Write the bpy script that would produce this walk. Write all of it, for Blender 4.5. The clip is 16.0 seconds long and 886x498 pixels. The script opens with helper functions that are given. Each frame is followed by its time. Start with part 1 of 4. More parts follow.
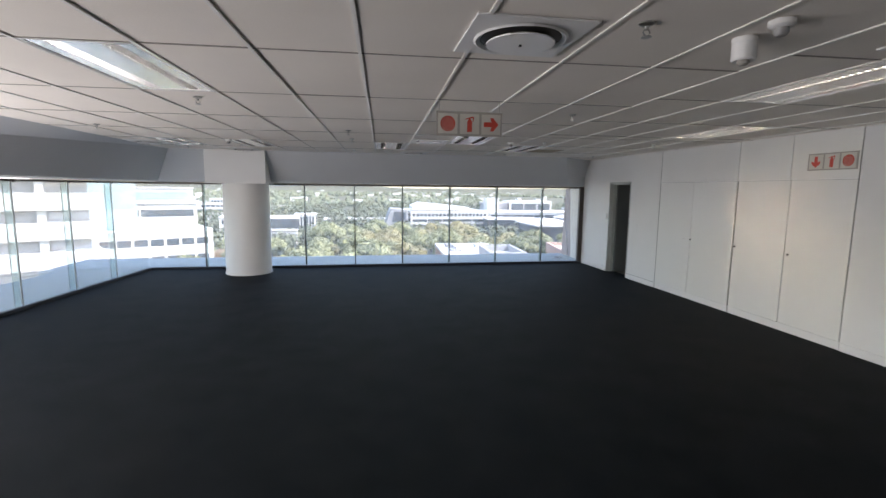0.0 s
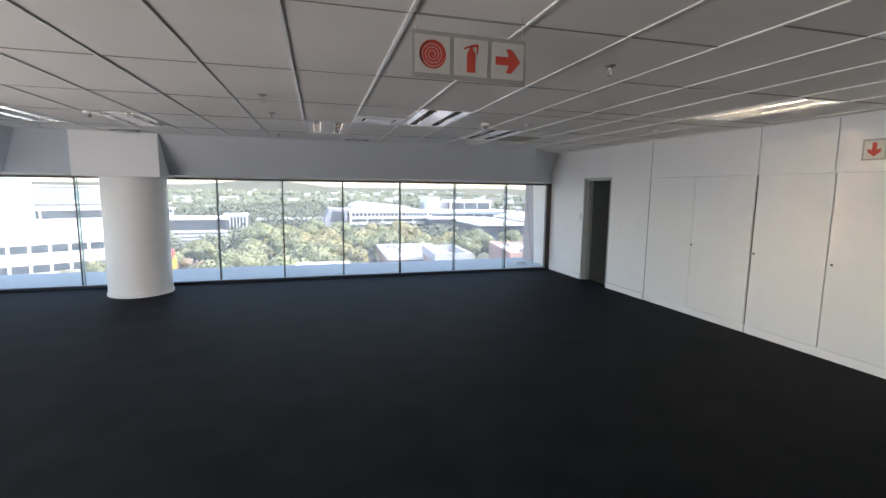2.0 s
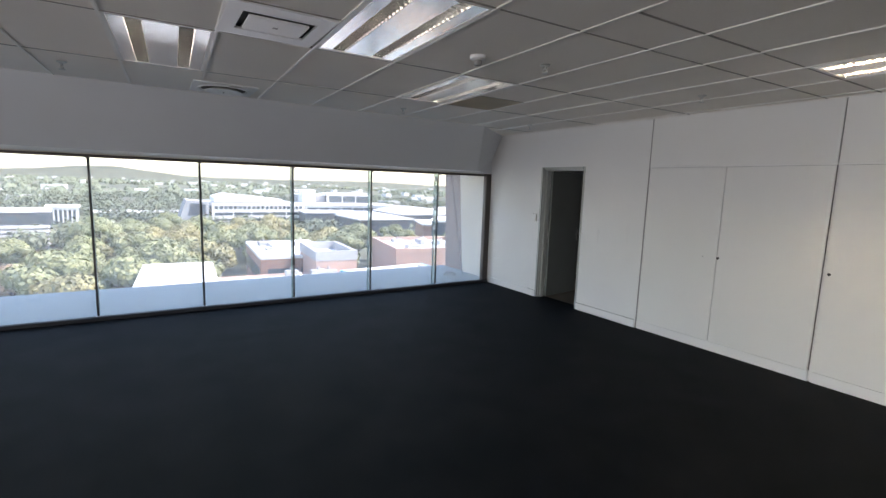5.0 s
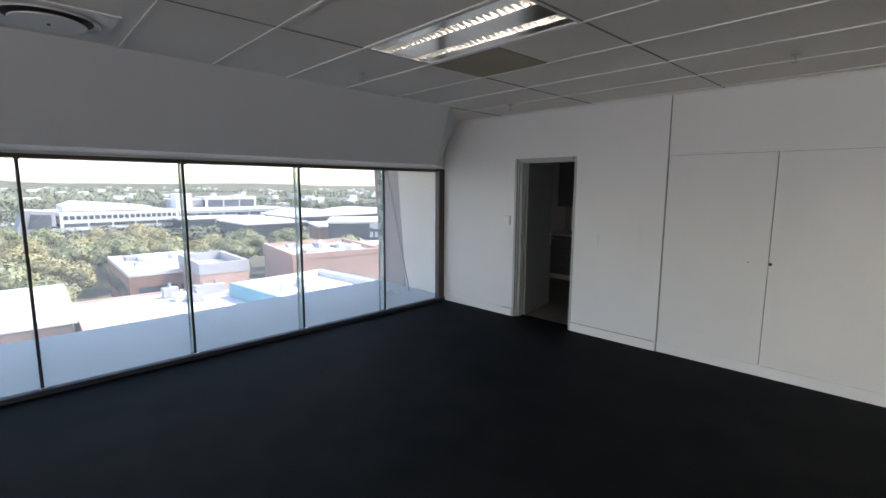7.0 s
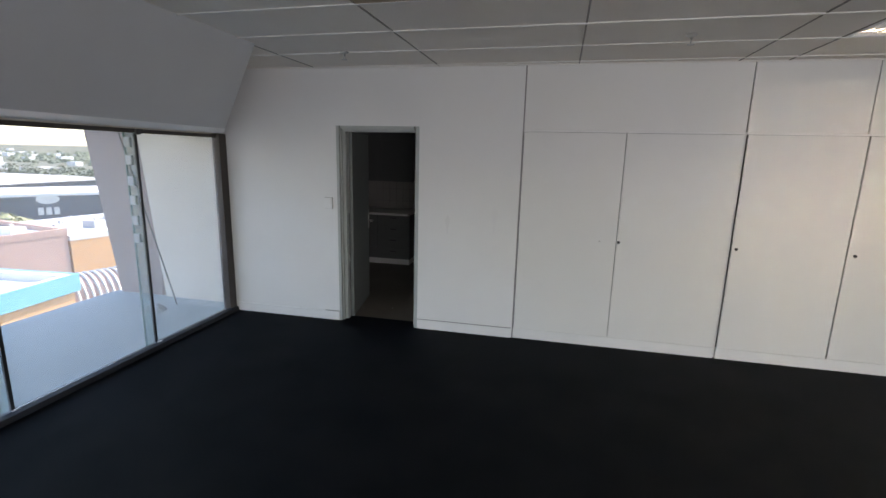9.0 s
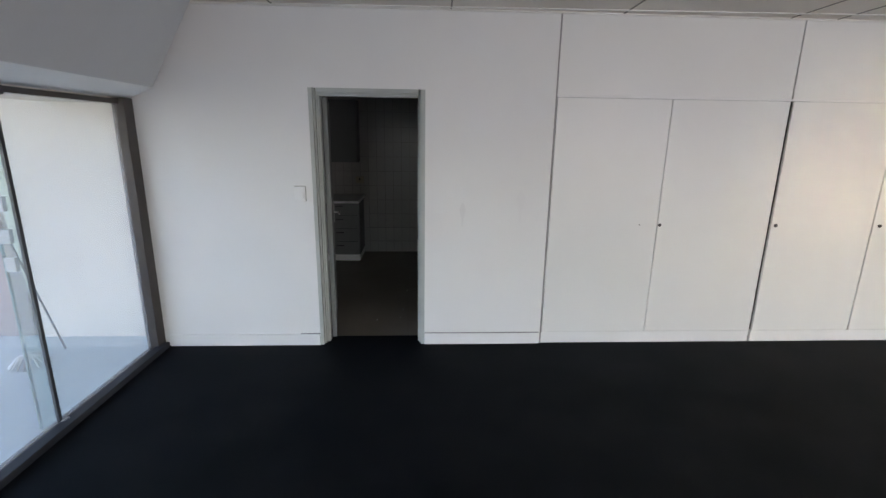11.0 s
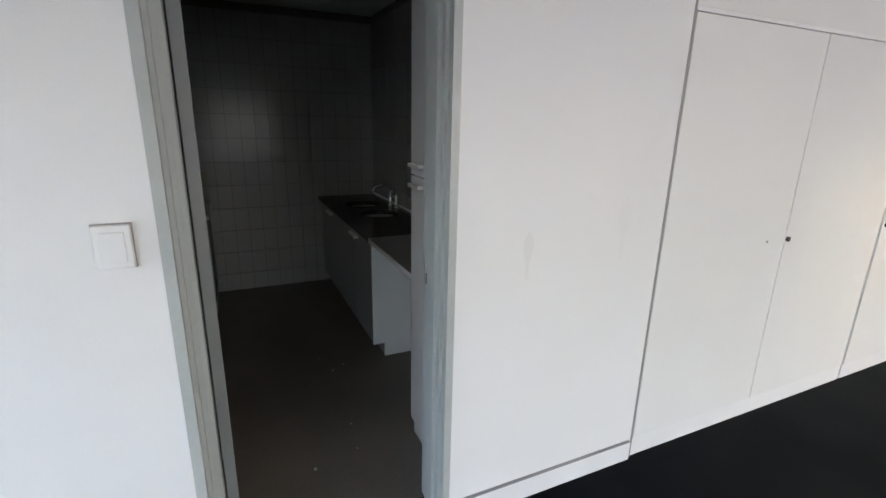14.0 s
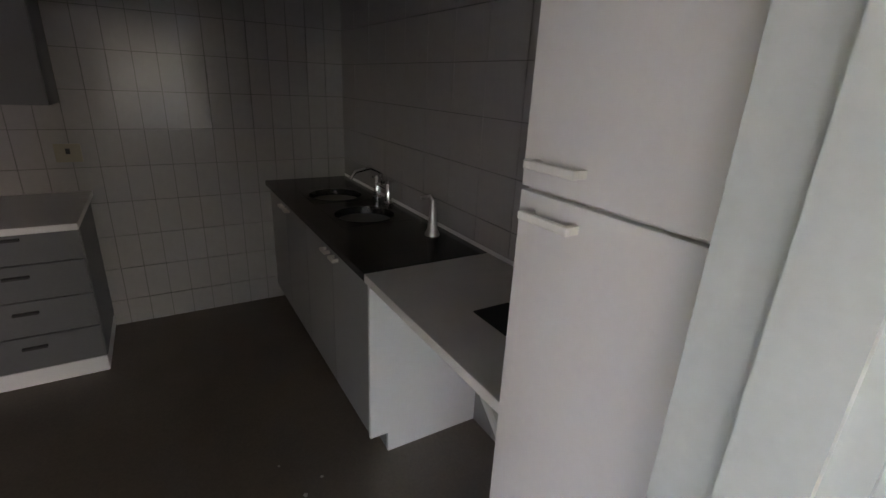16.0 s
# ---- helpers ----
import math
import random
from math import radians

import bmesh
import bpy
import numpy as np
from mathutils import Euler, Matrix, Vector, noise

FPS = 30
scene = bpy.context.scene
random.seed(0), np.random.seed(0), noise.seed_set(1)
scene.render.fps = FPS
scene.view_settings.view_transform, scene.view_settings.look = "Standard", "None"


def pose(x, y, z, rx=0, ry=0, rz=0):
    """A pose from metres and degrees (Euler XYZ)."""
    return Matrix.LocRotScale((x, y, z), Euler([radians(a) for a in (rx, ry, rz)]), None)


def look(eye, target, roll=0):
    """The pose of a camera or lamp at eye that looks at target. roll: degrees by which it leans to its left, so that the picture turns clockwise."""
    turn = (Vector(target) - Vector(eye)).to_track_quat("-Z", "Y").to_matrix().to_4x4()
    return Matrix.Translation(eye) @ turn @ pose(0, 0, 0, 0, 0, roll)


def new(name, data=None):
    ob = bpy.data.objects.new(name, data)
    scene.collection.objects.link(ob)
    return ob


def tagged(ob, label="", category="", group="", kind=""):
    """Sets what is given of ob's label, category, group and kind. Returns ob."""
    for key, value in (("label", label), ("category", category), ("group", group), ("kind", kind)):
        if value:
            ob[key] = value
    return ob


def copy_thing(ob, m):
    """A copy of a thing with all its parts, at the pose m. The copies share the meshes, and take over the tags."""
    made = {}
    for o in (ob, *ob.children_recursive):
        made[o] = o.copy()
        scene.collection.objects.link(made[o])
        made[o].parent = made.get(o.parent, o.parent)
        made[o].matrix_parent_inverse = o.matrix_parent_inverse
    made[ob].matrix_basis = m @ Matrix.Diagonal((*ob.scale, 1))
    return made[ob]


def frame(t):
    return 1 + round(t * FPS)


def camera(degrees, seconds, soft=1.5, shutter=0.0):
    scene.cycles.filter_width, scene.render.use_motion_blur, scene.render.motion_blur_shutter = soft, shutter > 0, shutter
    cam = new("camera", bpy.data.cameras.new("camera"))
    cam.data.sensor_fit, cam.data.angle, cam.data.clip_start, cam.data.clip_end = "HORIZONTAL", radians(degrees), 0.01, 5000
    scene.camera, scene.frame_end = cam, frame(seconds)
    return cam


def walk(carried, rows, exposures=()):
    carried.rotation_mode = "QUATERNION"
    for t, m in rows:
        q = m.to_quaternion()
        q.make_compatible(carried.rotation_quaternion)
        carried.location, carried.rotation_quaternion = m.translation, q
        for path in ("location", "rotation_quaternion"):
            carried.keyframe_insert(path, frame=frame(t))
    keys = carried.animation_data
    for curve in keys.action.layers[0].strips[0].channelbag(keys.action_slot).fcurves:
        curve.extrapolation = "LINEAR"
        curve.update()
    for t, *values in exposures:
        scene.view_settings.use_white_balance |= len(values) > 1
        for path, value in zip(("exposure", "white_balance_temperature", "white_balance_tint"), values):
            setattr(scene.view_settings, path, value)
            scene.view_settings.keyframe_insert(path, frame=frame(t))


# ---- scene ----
cam = camera(87.5, 16.0)
PATH = [
    (0, (-0.215, -1.823, 1.879), (0.113, 0.134, 1.624), 0.6),
    (0.5, (-0.227, -1.313, 1.873), (0.133, 0.637, 1.615), 1.1),
    (1, (-0.164, -0.875, 1.841), (0.31, 1.051, 1.588), 0.5),
    (1.5, (-0.126, -0.445, 1.828), (0.362, 1.477, 1.57), 0.6),
    (2, (-0.113, -0.021, 1.819), (0.465, 1.877, 1.564), 0.7),
    (2.5, (-0.017, 0.42, 1.782), (0.679, 2.278, 1.534), 0.6),
    (3, (0.03, 0.886, 1.748), (0.81, 2.71, 1.497), 1.3),
    (3.5, (0.051, 1.35, 1.736), (0.933, 3.124, 1.463), 0.8),
    (6, (0.285, 3.717, 1.751), (1.489, 5.295, 1.503), 1.4),
    (6.5, (0.371, 4.178, 1.753), (1.689, 5.661, 1.498), 0.1),
    (7, (0.432, 4.623, 1.733), (1.836, 6.021, 1.464), 0.3),
    (7.5, (0.5, 5.099, 1.764), (2.004, 6.386, 1.474), -0.2),
    (8, (0.609, 5.514, 1.769), (2.276, 6.571, 1.45), -1.1),
    (8.5, (0.743, 5.845, 1.777), (2.599, 6.51, 1.444), 0.6),
    (9, (0.875, 6.144, 1.819), (2.792, 6.553, 1.42), 1.4),
    (11.5, (1.981, 7.628, 1.697), (3.915, 7.39, 1.249), 0.5),
    (12, (2.306, 7.785, 1.614), (4.217, 7.383, 1.183), 0.1),
    (12.5, (2.763, 7.931, 1.66), (4.635, 7.42, 1.175), -0.2),
    (13, (3.17, 7.996, 1.655), (5.022, 7.428, 1.158), 0.1),
    (13.5, (3.588, 8.08, 1.655), (5.39, 7.386, 1.134), 0.1),
    (14, (4.009, 8.071, 1.618), (5.757, 7.259, 1.083), 1.2),
    (14.5, (4.38, 8.079, 1.588), (6.114, 7.247, 1.039), 3.4),
    (15, (4.76, 8.064, 1.585), (6.415, 7.115, 0.984), 2.8),
    (15.5, (5.112, 7.953, 1.558), (6.738, 6.974, 0.93), 2.2),
    (16, (5.369, 7.868, 1.547), (6.972, 6.878, 0.875), 2.8),
]
EXPOSURES = [(0, 2.25, 7000, 19), (3, 2.5, 6950, 19), (7, 2.15, 7050, 20), (9, 2.33, 7050, 20), (11.5, 2.9, 7000, 21), (13, 3.2, 7000, 21), (14.5, 3.28, 7150, 21), (15, 3.3, 7250, 21), (15.5, 3.72, 7500, 24), (16, 4.4, 7950, 28)]
walk(cam, [(t, look(eye, target, roll)) for t, eye, target, roll in PATH], EXPOSURES)

# ---- world and large lights ----
world = bpy.data.worlds.new("world")
scene.world = world
world.use_nodes = True
wn = world.node_tree.nodes
sky = wn.new("ShaderNodeTexSky")
sky.sky_type = 'NISHITA'
sky.sun_disc = False
sky.sun_elevation = radians(48)
sky.sun_rotation = radians(115)
wn["Background"].inputs["Strength"].default_value = 0.15
world.node_tree.links.new(sky.outputs[0], wn["Background"].inputs["Color"])

sun_data = bpy.data.lights.new("sun", 'SUN')
sun_data.energy = 2.2
sun_data.angle = radians(0.5)
sun_data.color = (1.0, 0.95, 0.88)
sun = new("sun", sun_data)
sun.matrix_world = look((0, 0, 60), Vector((0, 0, 60)) - Vector((0.75, -0.35, 0.92)))


def area_lamp(name, size_x, size_y, power, colour, eye, target):
    data = bpy.data.lights.new(name, 'AREA')
    data.shape = 'RECTANGLE'
    data.size, data.size_y, data.energy, data.color = size_x, size_y, power, colour
    ob = new(name, data)
    ob.matrix_world = look(eye, target)
    return ob


# added lamp for daylight from the unseen side-window stretch, tilted up to brighten the ceiling
area_lamp("window_fill", 7.0, 1.75, 64, (0.95, 0.97, 1.0), (-5.72, 0.9, 1.02), (0.0, 2.4, 7.6))


# ---- materials ----
def material(name, colour, rough=0.6, metal=0.0, vary=0.12, scale=3.0, fine=60.0, bump=0.05, bump_scale=None, alt=None, spec=0.5, stretch=None, island=0.0):
    m = bpy.data.materials.new(name)
    m.use_nodes = True
    n, l = m.node_tree.nodes, m.node_tree.links
    b = n["Principled BSDF"]
    b.inputs["Roughness"].default_value = rough
    b.inputs["Metallic"].default_value = metal
    b.inputs["Specular IOR Level"].default_value = spec
    tc = n.new("ShaderNodeTexCoord")
    mp = n.new("ShaderNodeMapping")
    if stretch:
        mp.inputs["Scale"].default_value = stretch
    l.new(tc.outputs["Object"], mp.inputs[0])
    big = n.new("ShaderNodeTexNoise")
    big.inputs["Scale"].default_value = scale
    big.inputs["Detail"].default_value = 5
    small = n.new("ShaderNodeTexNoise")
    small.inputs["Scale"].default_value = fine
    small.inputs["Detail"].default_value = 3
    l.new(mp.outputs[0], big.inputs[0])
    l.new(mp.outputs[0], small.inputs[0])
    add = n.new("ShaderNodeMath")
    add.operation = 'ADD'
    half = n.new("ShaderNodeMath")
    half.operation = 'MULTIPLY'
    half.inputs[1].default_value = 0.5
    l.new(small.outputs[0], half.inputs[0])
    l.new(big.outputs[0], add.inputs[0])
    l.new(half.outputs[0], add.inputs[1])
    last = add.outputs[0]
    if island:
        oi = n.new("ShaderNodeObjectInfo")
        mu = n.new("ShaderNodeMath")
        mu.operation = 'MULTIPLY_ADD'
        mu.inputs[1].default_value = island
        l.new(oi.outputs["Random"], mu.inputs[0])
        l.new(last, mu.inputs[2])
        last = mu.outputs[0]
    ramp = n.new("ShaderNodeValToRGB")
    c = colour
    a = alt or tuple(min(1, v * (1 + vary)) for v in c)
    ramp.color_ramp.elements[0].position = 0.5
    ramp.color_ramp.elements[1].position = 1.0
    ramp.color_ramp.elements[0].color = (*(max(0, v * (1 - vary)) for v in c), 1)
    ramp.color_ramp.elements[1].color = (*a, 1)
    l.new(last, ramp.inputs[0])
    l.new(ramp.outputs[0], b.inputs["Base Color"])
    if bump:
        bp = n.new("ShaderNodeBump")
        bp.inputs["Strength"].default_value = bump
        bp.inputs["Distance"].default_value = 0.01
        if bump_scale:
            bn = n.new("ShaderNodeTexNoise")
            bn.inputs["Scale"].default_value = bump_scale
            l.new(mp.outputs[0], bn.inputs[0])
            l.new(bn.outputs[0], bp.inputs["Height"])
        else:
            l.new(small.outputs[0], bp.inputs["Height"])
        l.new(bp.outputs[0], b.inputs["Normal"])
    return m


def glass_material(name, tint, gloss=0.08, veil=0.0):
    m = bpy.data.materials.new(name)
    m.use_nodes = True
    n, l = m.node_tree.nodes, m.node_tree.links
    n.remove(n["Principled BSDF"])
    tr = n.new("ShaderNodeBsdfTransparent")
    tr.inputs[0].default_value = (*tint, 1)
    gl = n.new("ShaderNodeBsdfGlossy")
    gl.inputs["Roughness"].default_value = 0.02
    fr = n.new("ShaderNodeFresnel")
    fr.inputs[0].default_value = 1.3
    mu = n.new("ShaderNodeMath")
    mu.operation = 'MULTIPLY'
    mu.inputs[1].default_value = gloss * 10
    mu.use_clamp = True
    mix = n.new("ShaderNodeMixShader")
    l.new(fr.outputs[0], mu.inputs[0])
    l.new(mu.outputs[0], mix.inputs[0])
    l.new(tr.outputs[0], mix.inputs[1])
    l.new(gl.outputs[0], mix.inputs[2])
    # milky share mixed into the glass stands in for glare and outdoor haze
    film = n.new("ShaderNodeBsdfTranslucent")
    film.inputs[0].default_value = (0.85, 0.85, 0.84, 1)
    veil_mix = n.new("ShaderNodeMixShader")
    veil_mix.inputs[0].default_value = veil
    l.new(mix.outputs[0], veil_mix.inputs[1])
    l.new(film.outputs[0], veil_mix.inputs[2])
    l.new(veil_mix.outputs[0], n["Material Output"].inputs[0])
    return m


def glow_material(name, colour, strength):
    m = bpy.data.materials.new(name)
    m.use_nodes = True
    b = m.node_tree.nodes["Principled BSDF"]
    b.inputs["Base Color"].default_value = (0.8, 0.8, 0.8, 1)
    b.inputs["Emission Color"].default_value = (*colour, 1)
    b.inputs["Emission Strength"].default_value = strength
    return m


WALL = material("wall_paint", (0.78, 0.78, 0.77), 0.55, vary=0.025, scale=1.1, fine=140, bump=0.02)
# bulkhead grey carries the shade of faces turned away from the windows
BULK = material("shade_greyed_bulkhead", (0.61, 0.63, 0.65), 0.6, vary=0.03, scale=1.5, fine=120, bump=0.02)
PANEL = material("cupboard_laminate", (0.77, 0.77, 0.75), 0.38, vary=0.02, scale=0.9, fine=200, bump=0.01)
SMUDGE = material("scuffed_paint", (0.757, 0.755, 0.748), 0.6, vary=0.02, scale=6, bump=0.02)
CARPET = material("carpet", (0.0028, 0.0036, 0.0052), 0.74, vary=0.55, scale=2.3, fine=330, bump=0.45, spec=0.095, alt=(0.0100, 0.0098, 0.0108))
pile = CARPET.node_tree.nodes["Principled BSDF"]
# blue tints stand in for skylight glancing off the pile near the windows
pile.inputs["Specular Tint"].default_value = (0.55, 0.80, 1.0, 1)
pile.inputs["Sheen Weight"].default_value = 0.004
pile.inputs["Sheen Roughness"].default_value = 0.4
pile.inputs["Sheen Tint"].default_value = (0.62, 0.82, 1.0, 1)
CEIL = material("ceiling_tile_board", (0.84, 0.795, 0.735), 0.9, vary=0.06, scale=0.8, fine=160, bump=0.12)
TEE = material("ceiling_tee_metal", (0.80, 0.78, 0.74), 0.35, vary=0.05, bump=0)
STAINED = material("stained_board", (0.42, 0.36, 0.27), 0.9, vary=0.08, fine=160, bump=0.1)
WHITE = material("white_enamel", (0.80, 0.80, 0.79), 0.35, vary=0.02, bump=0.0)
COLUMN = material("column_paint", (0.80, 0.79, 0.77), 0.5, vary=0.03, scale=1.2, fine=90, bump=0.03)
BLACK = material("black_plastic", (0.02, 0.02, 0.02), 0.5, vary=0.2, bump=0)
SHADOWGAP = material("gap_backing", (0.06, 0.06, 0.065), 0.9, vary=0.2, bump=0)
ALU = material("dark_aluminium", (0.09, 0.085, 0.085), 0.45, 0.6, vary=0.1, bump=0)
BRONZE = material("bronze_frame", (0.07, 0.06, 0.055), 0.45, 0.4, vary=0.1, bump=0)
SILICONE = material("dark_silicone", (0.025, 0.03, 0.032), 0.4, vary=0.2, bump=0)
KERB = material("dark_kerb_trim", (0.022, 0.026, 0.034), 0.7, vary=0.2, bump=0.05)
FRAME_GREEN = material("grey_green_steel_paint", (0.42, 0.445, 0.43), 0.38, vary=0.06, scale=5, bump=0.02)
# leaf grey lowered to carry the shade it stands in
LEAF_PAINT = material("door_leaf_shade_paint", (0.17, 0.185, 0.182), 0.5, vary=0.05, scale=4, bump=0.02)
CHROME = material("chrome", (0.82, 0.82, 0.82), 0.12, 1.0, vary=0.03, bump=0)
STEEL = material("brushed_steel", (0.55, 0.55, 0.54), 0.32, 1.0, vary=0.08, bump=0.02, stretch=(1, 1, 30))
RED = material("sign_red", (0.58, 0.07, 0.045), 0.5, vary=0.05, bump=0)
SIGNWHITE = material("sign_white", (0.60, 0.58, 0.53), 0.5, vary=0.03, bump=0)
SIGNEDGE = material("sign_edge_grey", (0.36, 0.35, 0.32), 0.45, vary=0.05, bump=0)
REFLECTOR = material("louvre_aluminium", (0.86, 0.86, 0.85), 0.18, 0.9, vary=0.03, bump=0)
TUBE = glow_material("lit_tube", (1.0, 0.92, 0.80), 4.0)
TUBE_WARM = glow_material("lit_tube_warm", (1.0, 0.80, 0.52), 22.0)
PANE = glass_material("window_glass", (0.88, 0.915, 0.925), 0.018, 0.12)
GREYREND_JOINT = material("pale_silicone", (0.42, 0.46, 0.47), 0.4, vary=0.1, bump=0)
FINEDGE = material("green_glass_edge", (0.16, 0.28, 0.26), 0.25, vary=0.2, bump=0)
FIN = glass_material("green_fin_glass", (0.84, 0.94, 0.92), 0.03, 0.05)
# ledge concrete with the blue of skylight in shade mixed into its colour
SILL = material("sky_tinted_sill_concrete", (0.43, 0.50, 0.52), 0.8, vary=0.06, scale=1.5, fine=40, bump=0.1)
VINYL = material("kitchen_vinyl", (0.20, 0.168, 0.138), 0.42, vary=0.18, scale=1.6, fine=90, bump=0.05)
# white tiles given a grey that carries the dimness of the pantry
KTILE = material("glazed_wall_tile", (0.37, 0.355, 0.345), 0.2, vary=0.05, scale=4, fine=30, bump=0.02, island=0.12)
GROUT = material("tile_grout", (0.19, 0.18, 0.17), 0.9, vary=0.1, bump=0.1)
LAMINATE = material("kitchen_laminate", (0.66, 0.64, 0.62), 0.4, vary=0.03, scale=2, bump=0.01)
# darker copy of the grey laminate, for the dim corner of the pantry
DRAWERGREY = material("shade_darkened_drawer_laminate", (0.13, 0.135, 0.14), 0.45, vary=0.06, scale=2, bump=0.01)
# cross tees coloured dark in place of the shadow gaps beside them
CROSSTEE = material("shade_painted_cross_tee", (0.27, 0.25, 0.225), 0.7, vary=0.1, bump=0)
GREYLAM = material("grey_kitchen_door", (0.28, 0.275, 0.27), 0.4, vary=0.05, scale=2, bump=0.01)
GRANITE = material("black_granite", (0.018, 0.017, 0.017), 0.18, vary=0.5, scale=60, fine=300, bump=0)
HANDLE = material("ivory_handle", (0.74, 0.72, 0.66), 0.35, vary=0.03, bump=0)
# cream lowered to match the dim left side of the pantry
CREAM = material("cream_socket", (0.34, 0.30, 0.22), 0.5, vary=0.05, bump=0)
# outdoors
ROOFWHITE = material("white_roof_membrane", (0.72, 0.71, 0.69), 0.8, vary=0.12, scale=0.25, fine=2.5, bump=0.1)
CONCRETE = material("white_render", (0.66, 0.65, 0.63), 0.8, vary=0.06, scale=0.2, fine=2, bump=0.05)
GREYREND = material("grey_render", (0.36, 0.36, 0.37), 0.8, vary=0.08, scale=0.2, fine=2, bump=0.05)
PIER = material("pier_render", (0.33, 0.26, 0.24), 0.85, vary=0.08, scale=1.5, fine=25, bump=0.1)
RETURNW = material("return_wall_render", (0.78, 0.71, 0.62), 0.8, vary=0.05, scale=1.3, fine=30, bump=0.05)
BRICK = material("brown_brick", (0.30, 0.17, 0.13), 0.85, vary=0.15, scale=0.5, fine=6, bump=0.2)
PINK = material("pink_render", (0.46, 0.30, 0.24), 0.85, vary=0.1, scale=0.4, fine=4, bump=0.1)
ORANGE = material("orange_render", (0.60, 0.33, 0.15), 0.8, vary=0.08, scale=0.4, fine=4, bump=0.1)
TURQ = material("turquoise_parapet", (0.13, 0.37, 0.46), 0.6, vary=0.08, scale=0.4, fine=3, bump=0.05)
DARKCLAD = material("dark_cladding", (0.075, 0.085, 0.105), 0.5, vary=0.12, scale=0.3, fine=3, bump=0)
WINDARK = material("far_window_glass", (0.07, 0.085, 0.10), 0.15, vary=0.3, scale=0.4, fine=2, bump=0)
GLASSBLUE = material("pale_curtain_glass", (0.36, 0.48, 0.53), 0.2, vary=0.15, scale=0.3, fine=1.5, bump=0)
ASPHALT = material("asphalt", (0.06, 0.06, 0.06), 0.9, vary=0.2, scale=0.2, fine=3, bump=0.1)
GROUND = material("suburb_ground", (0.085, 0.105, 0.06), 0.95, vary=0.5, scale=0.012, fine=0.15, bump=0, alt=(0.17, 0.16, 0.11))
BARK = material("bark", (0.12, 0.09, 0.065), 0.9, vary=0.2, scale=3, bump=0.3)
# leaf and far-wood colours lifted and greyed to carry outdoor haze
LEAFA = material("leaf_green", (0.150, 0.165, 0.075), 0.6, vary=0.3, scale=0.6, fine=5, bump=0, alt=(0.300, 0.310, 0.150), island=0.25)
LEAFB = material("leaf_yellow_green", (0.220, 0.210, 0.090), 0.6, vary=0.3, scale=0.6, fine=5, bump=0, alt=(0.400, 0.350, 0.160), island=0.25)
LEAFC = material("leaf_russet", (0.310, 0.215, 0.125), 0.6, vary=0.3, scale=0.6, fine=5, bump=0, alt=(0.460, 0.330, 0.200), island=0.25)
WOODS = material("haze_paled_woods", (0.130, 0.155, 0.100), 0.9, vary=0.4, scale=0.03, fine=0.4, bump=0, alt=(0.230, 0.250, 0.170))
CRANERED = material("crane_red", (0.60, 0.07, 0.06), 0.5, vary=0.1, bump=0)
CRANEYEL = material("crane_yellow", (0.70, 0.42, 0.04), 0.5, vary=0.1, bump=0)


# ---- mesh helpers ----
def bm_box(bm, x0, x1, y0, y1, z0, z1, bevel=0.0):
    r = bmesh.ops.create_cube(bm, size=1, matrix=Matrix.LocRotScale(((x0 + x1) / 2, (y0 + y1) / 2, (z0 + z1) / 2), None, (x1 - x0, y1 - y0, z1 - z0)))
    if bevel:
        es = {e for v in r["verts"] for e in v.link_edges}
        bmesh.ops.bevel(bm, geom=list(es), offset=bevel, segments=2, affect='EDGES', profile=0.5)


def bm_cyl(bm, r1, r2, h, m, seg=24, caps=True):
    bmesh.ops.create_cone(bm, cap_ends=caps, segments=seg, radius1=r1, radius2=r2, depth=h, matrix=m)


def lathe(bm, profile, m, seg=32):
    rings = []
    for r, z in profile:
        rings.append([bm.verts.new(m @ Vector((r * math.cos(2 * math.pi * k / seg), r * math.sin(2 * math.pi * k / seg), z))) for k in range(seg)])
    for a, b in zip(rings, rings[1:]):
        for k in range(seg):
            bm.faces.new((a[k], a[(k + 1) % seg], b[(k + 1) % seg], b[k]))
    bm.faces.new(rings[0][::-1])
    bm.faces.new(rings[-1])


def tube(bm, points, radius, seg=10):
    pts = [Vector(p) for p in points]
    rings = []
    for i, p in enumerate(pts):
        d = (pts[min(i + 1, len(pts) - 1)] - pts[max(i - 1, 0)]).normalized()
        up = Vector((0, 0, 1)) if abs(d.z) < 0.9 else Vector((1, 0, 0))
        a = d.cross(up).normalized()
        b = d.cross(a)
        rr = radius[i] if isinstance(radius, (list, tuple)) else radius
        rings.append([bm.verts.new(p + (a * math.cos(2 * math.pi * k / seg) + b * math.sin(2 * math.pi * k / seg)) * rr) for k in range(seg)])
    for a, b in zip(rings, rings[1:]):
        for k in range(seg):
            bm.faces.new((a[k], a[(k + 1) % seg], b[(k + 1) % seg], b[k]))
    bm.faces.new(rings[0][::-1])
    bm.faces.new(rings[-1])


def prism(bm, outline, lift):
    """A plate from a flat outline, thickened along the vector lift."""
    a = [bm.verts.new(Vector(p)) for p in outline]
    b = [bm.verts.new(Vector(p) + Vector(lift)) for p in outline]
    bm.faces.new(a[::-1])
    bm.faces.new(b)
    for k in range(len(a)):
        j = (k + 1) % len(a)
        bm.faces.new((a[k], a[j], b[j], b[k]))


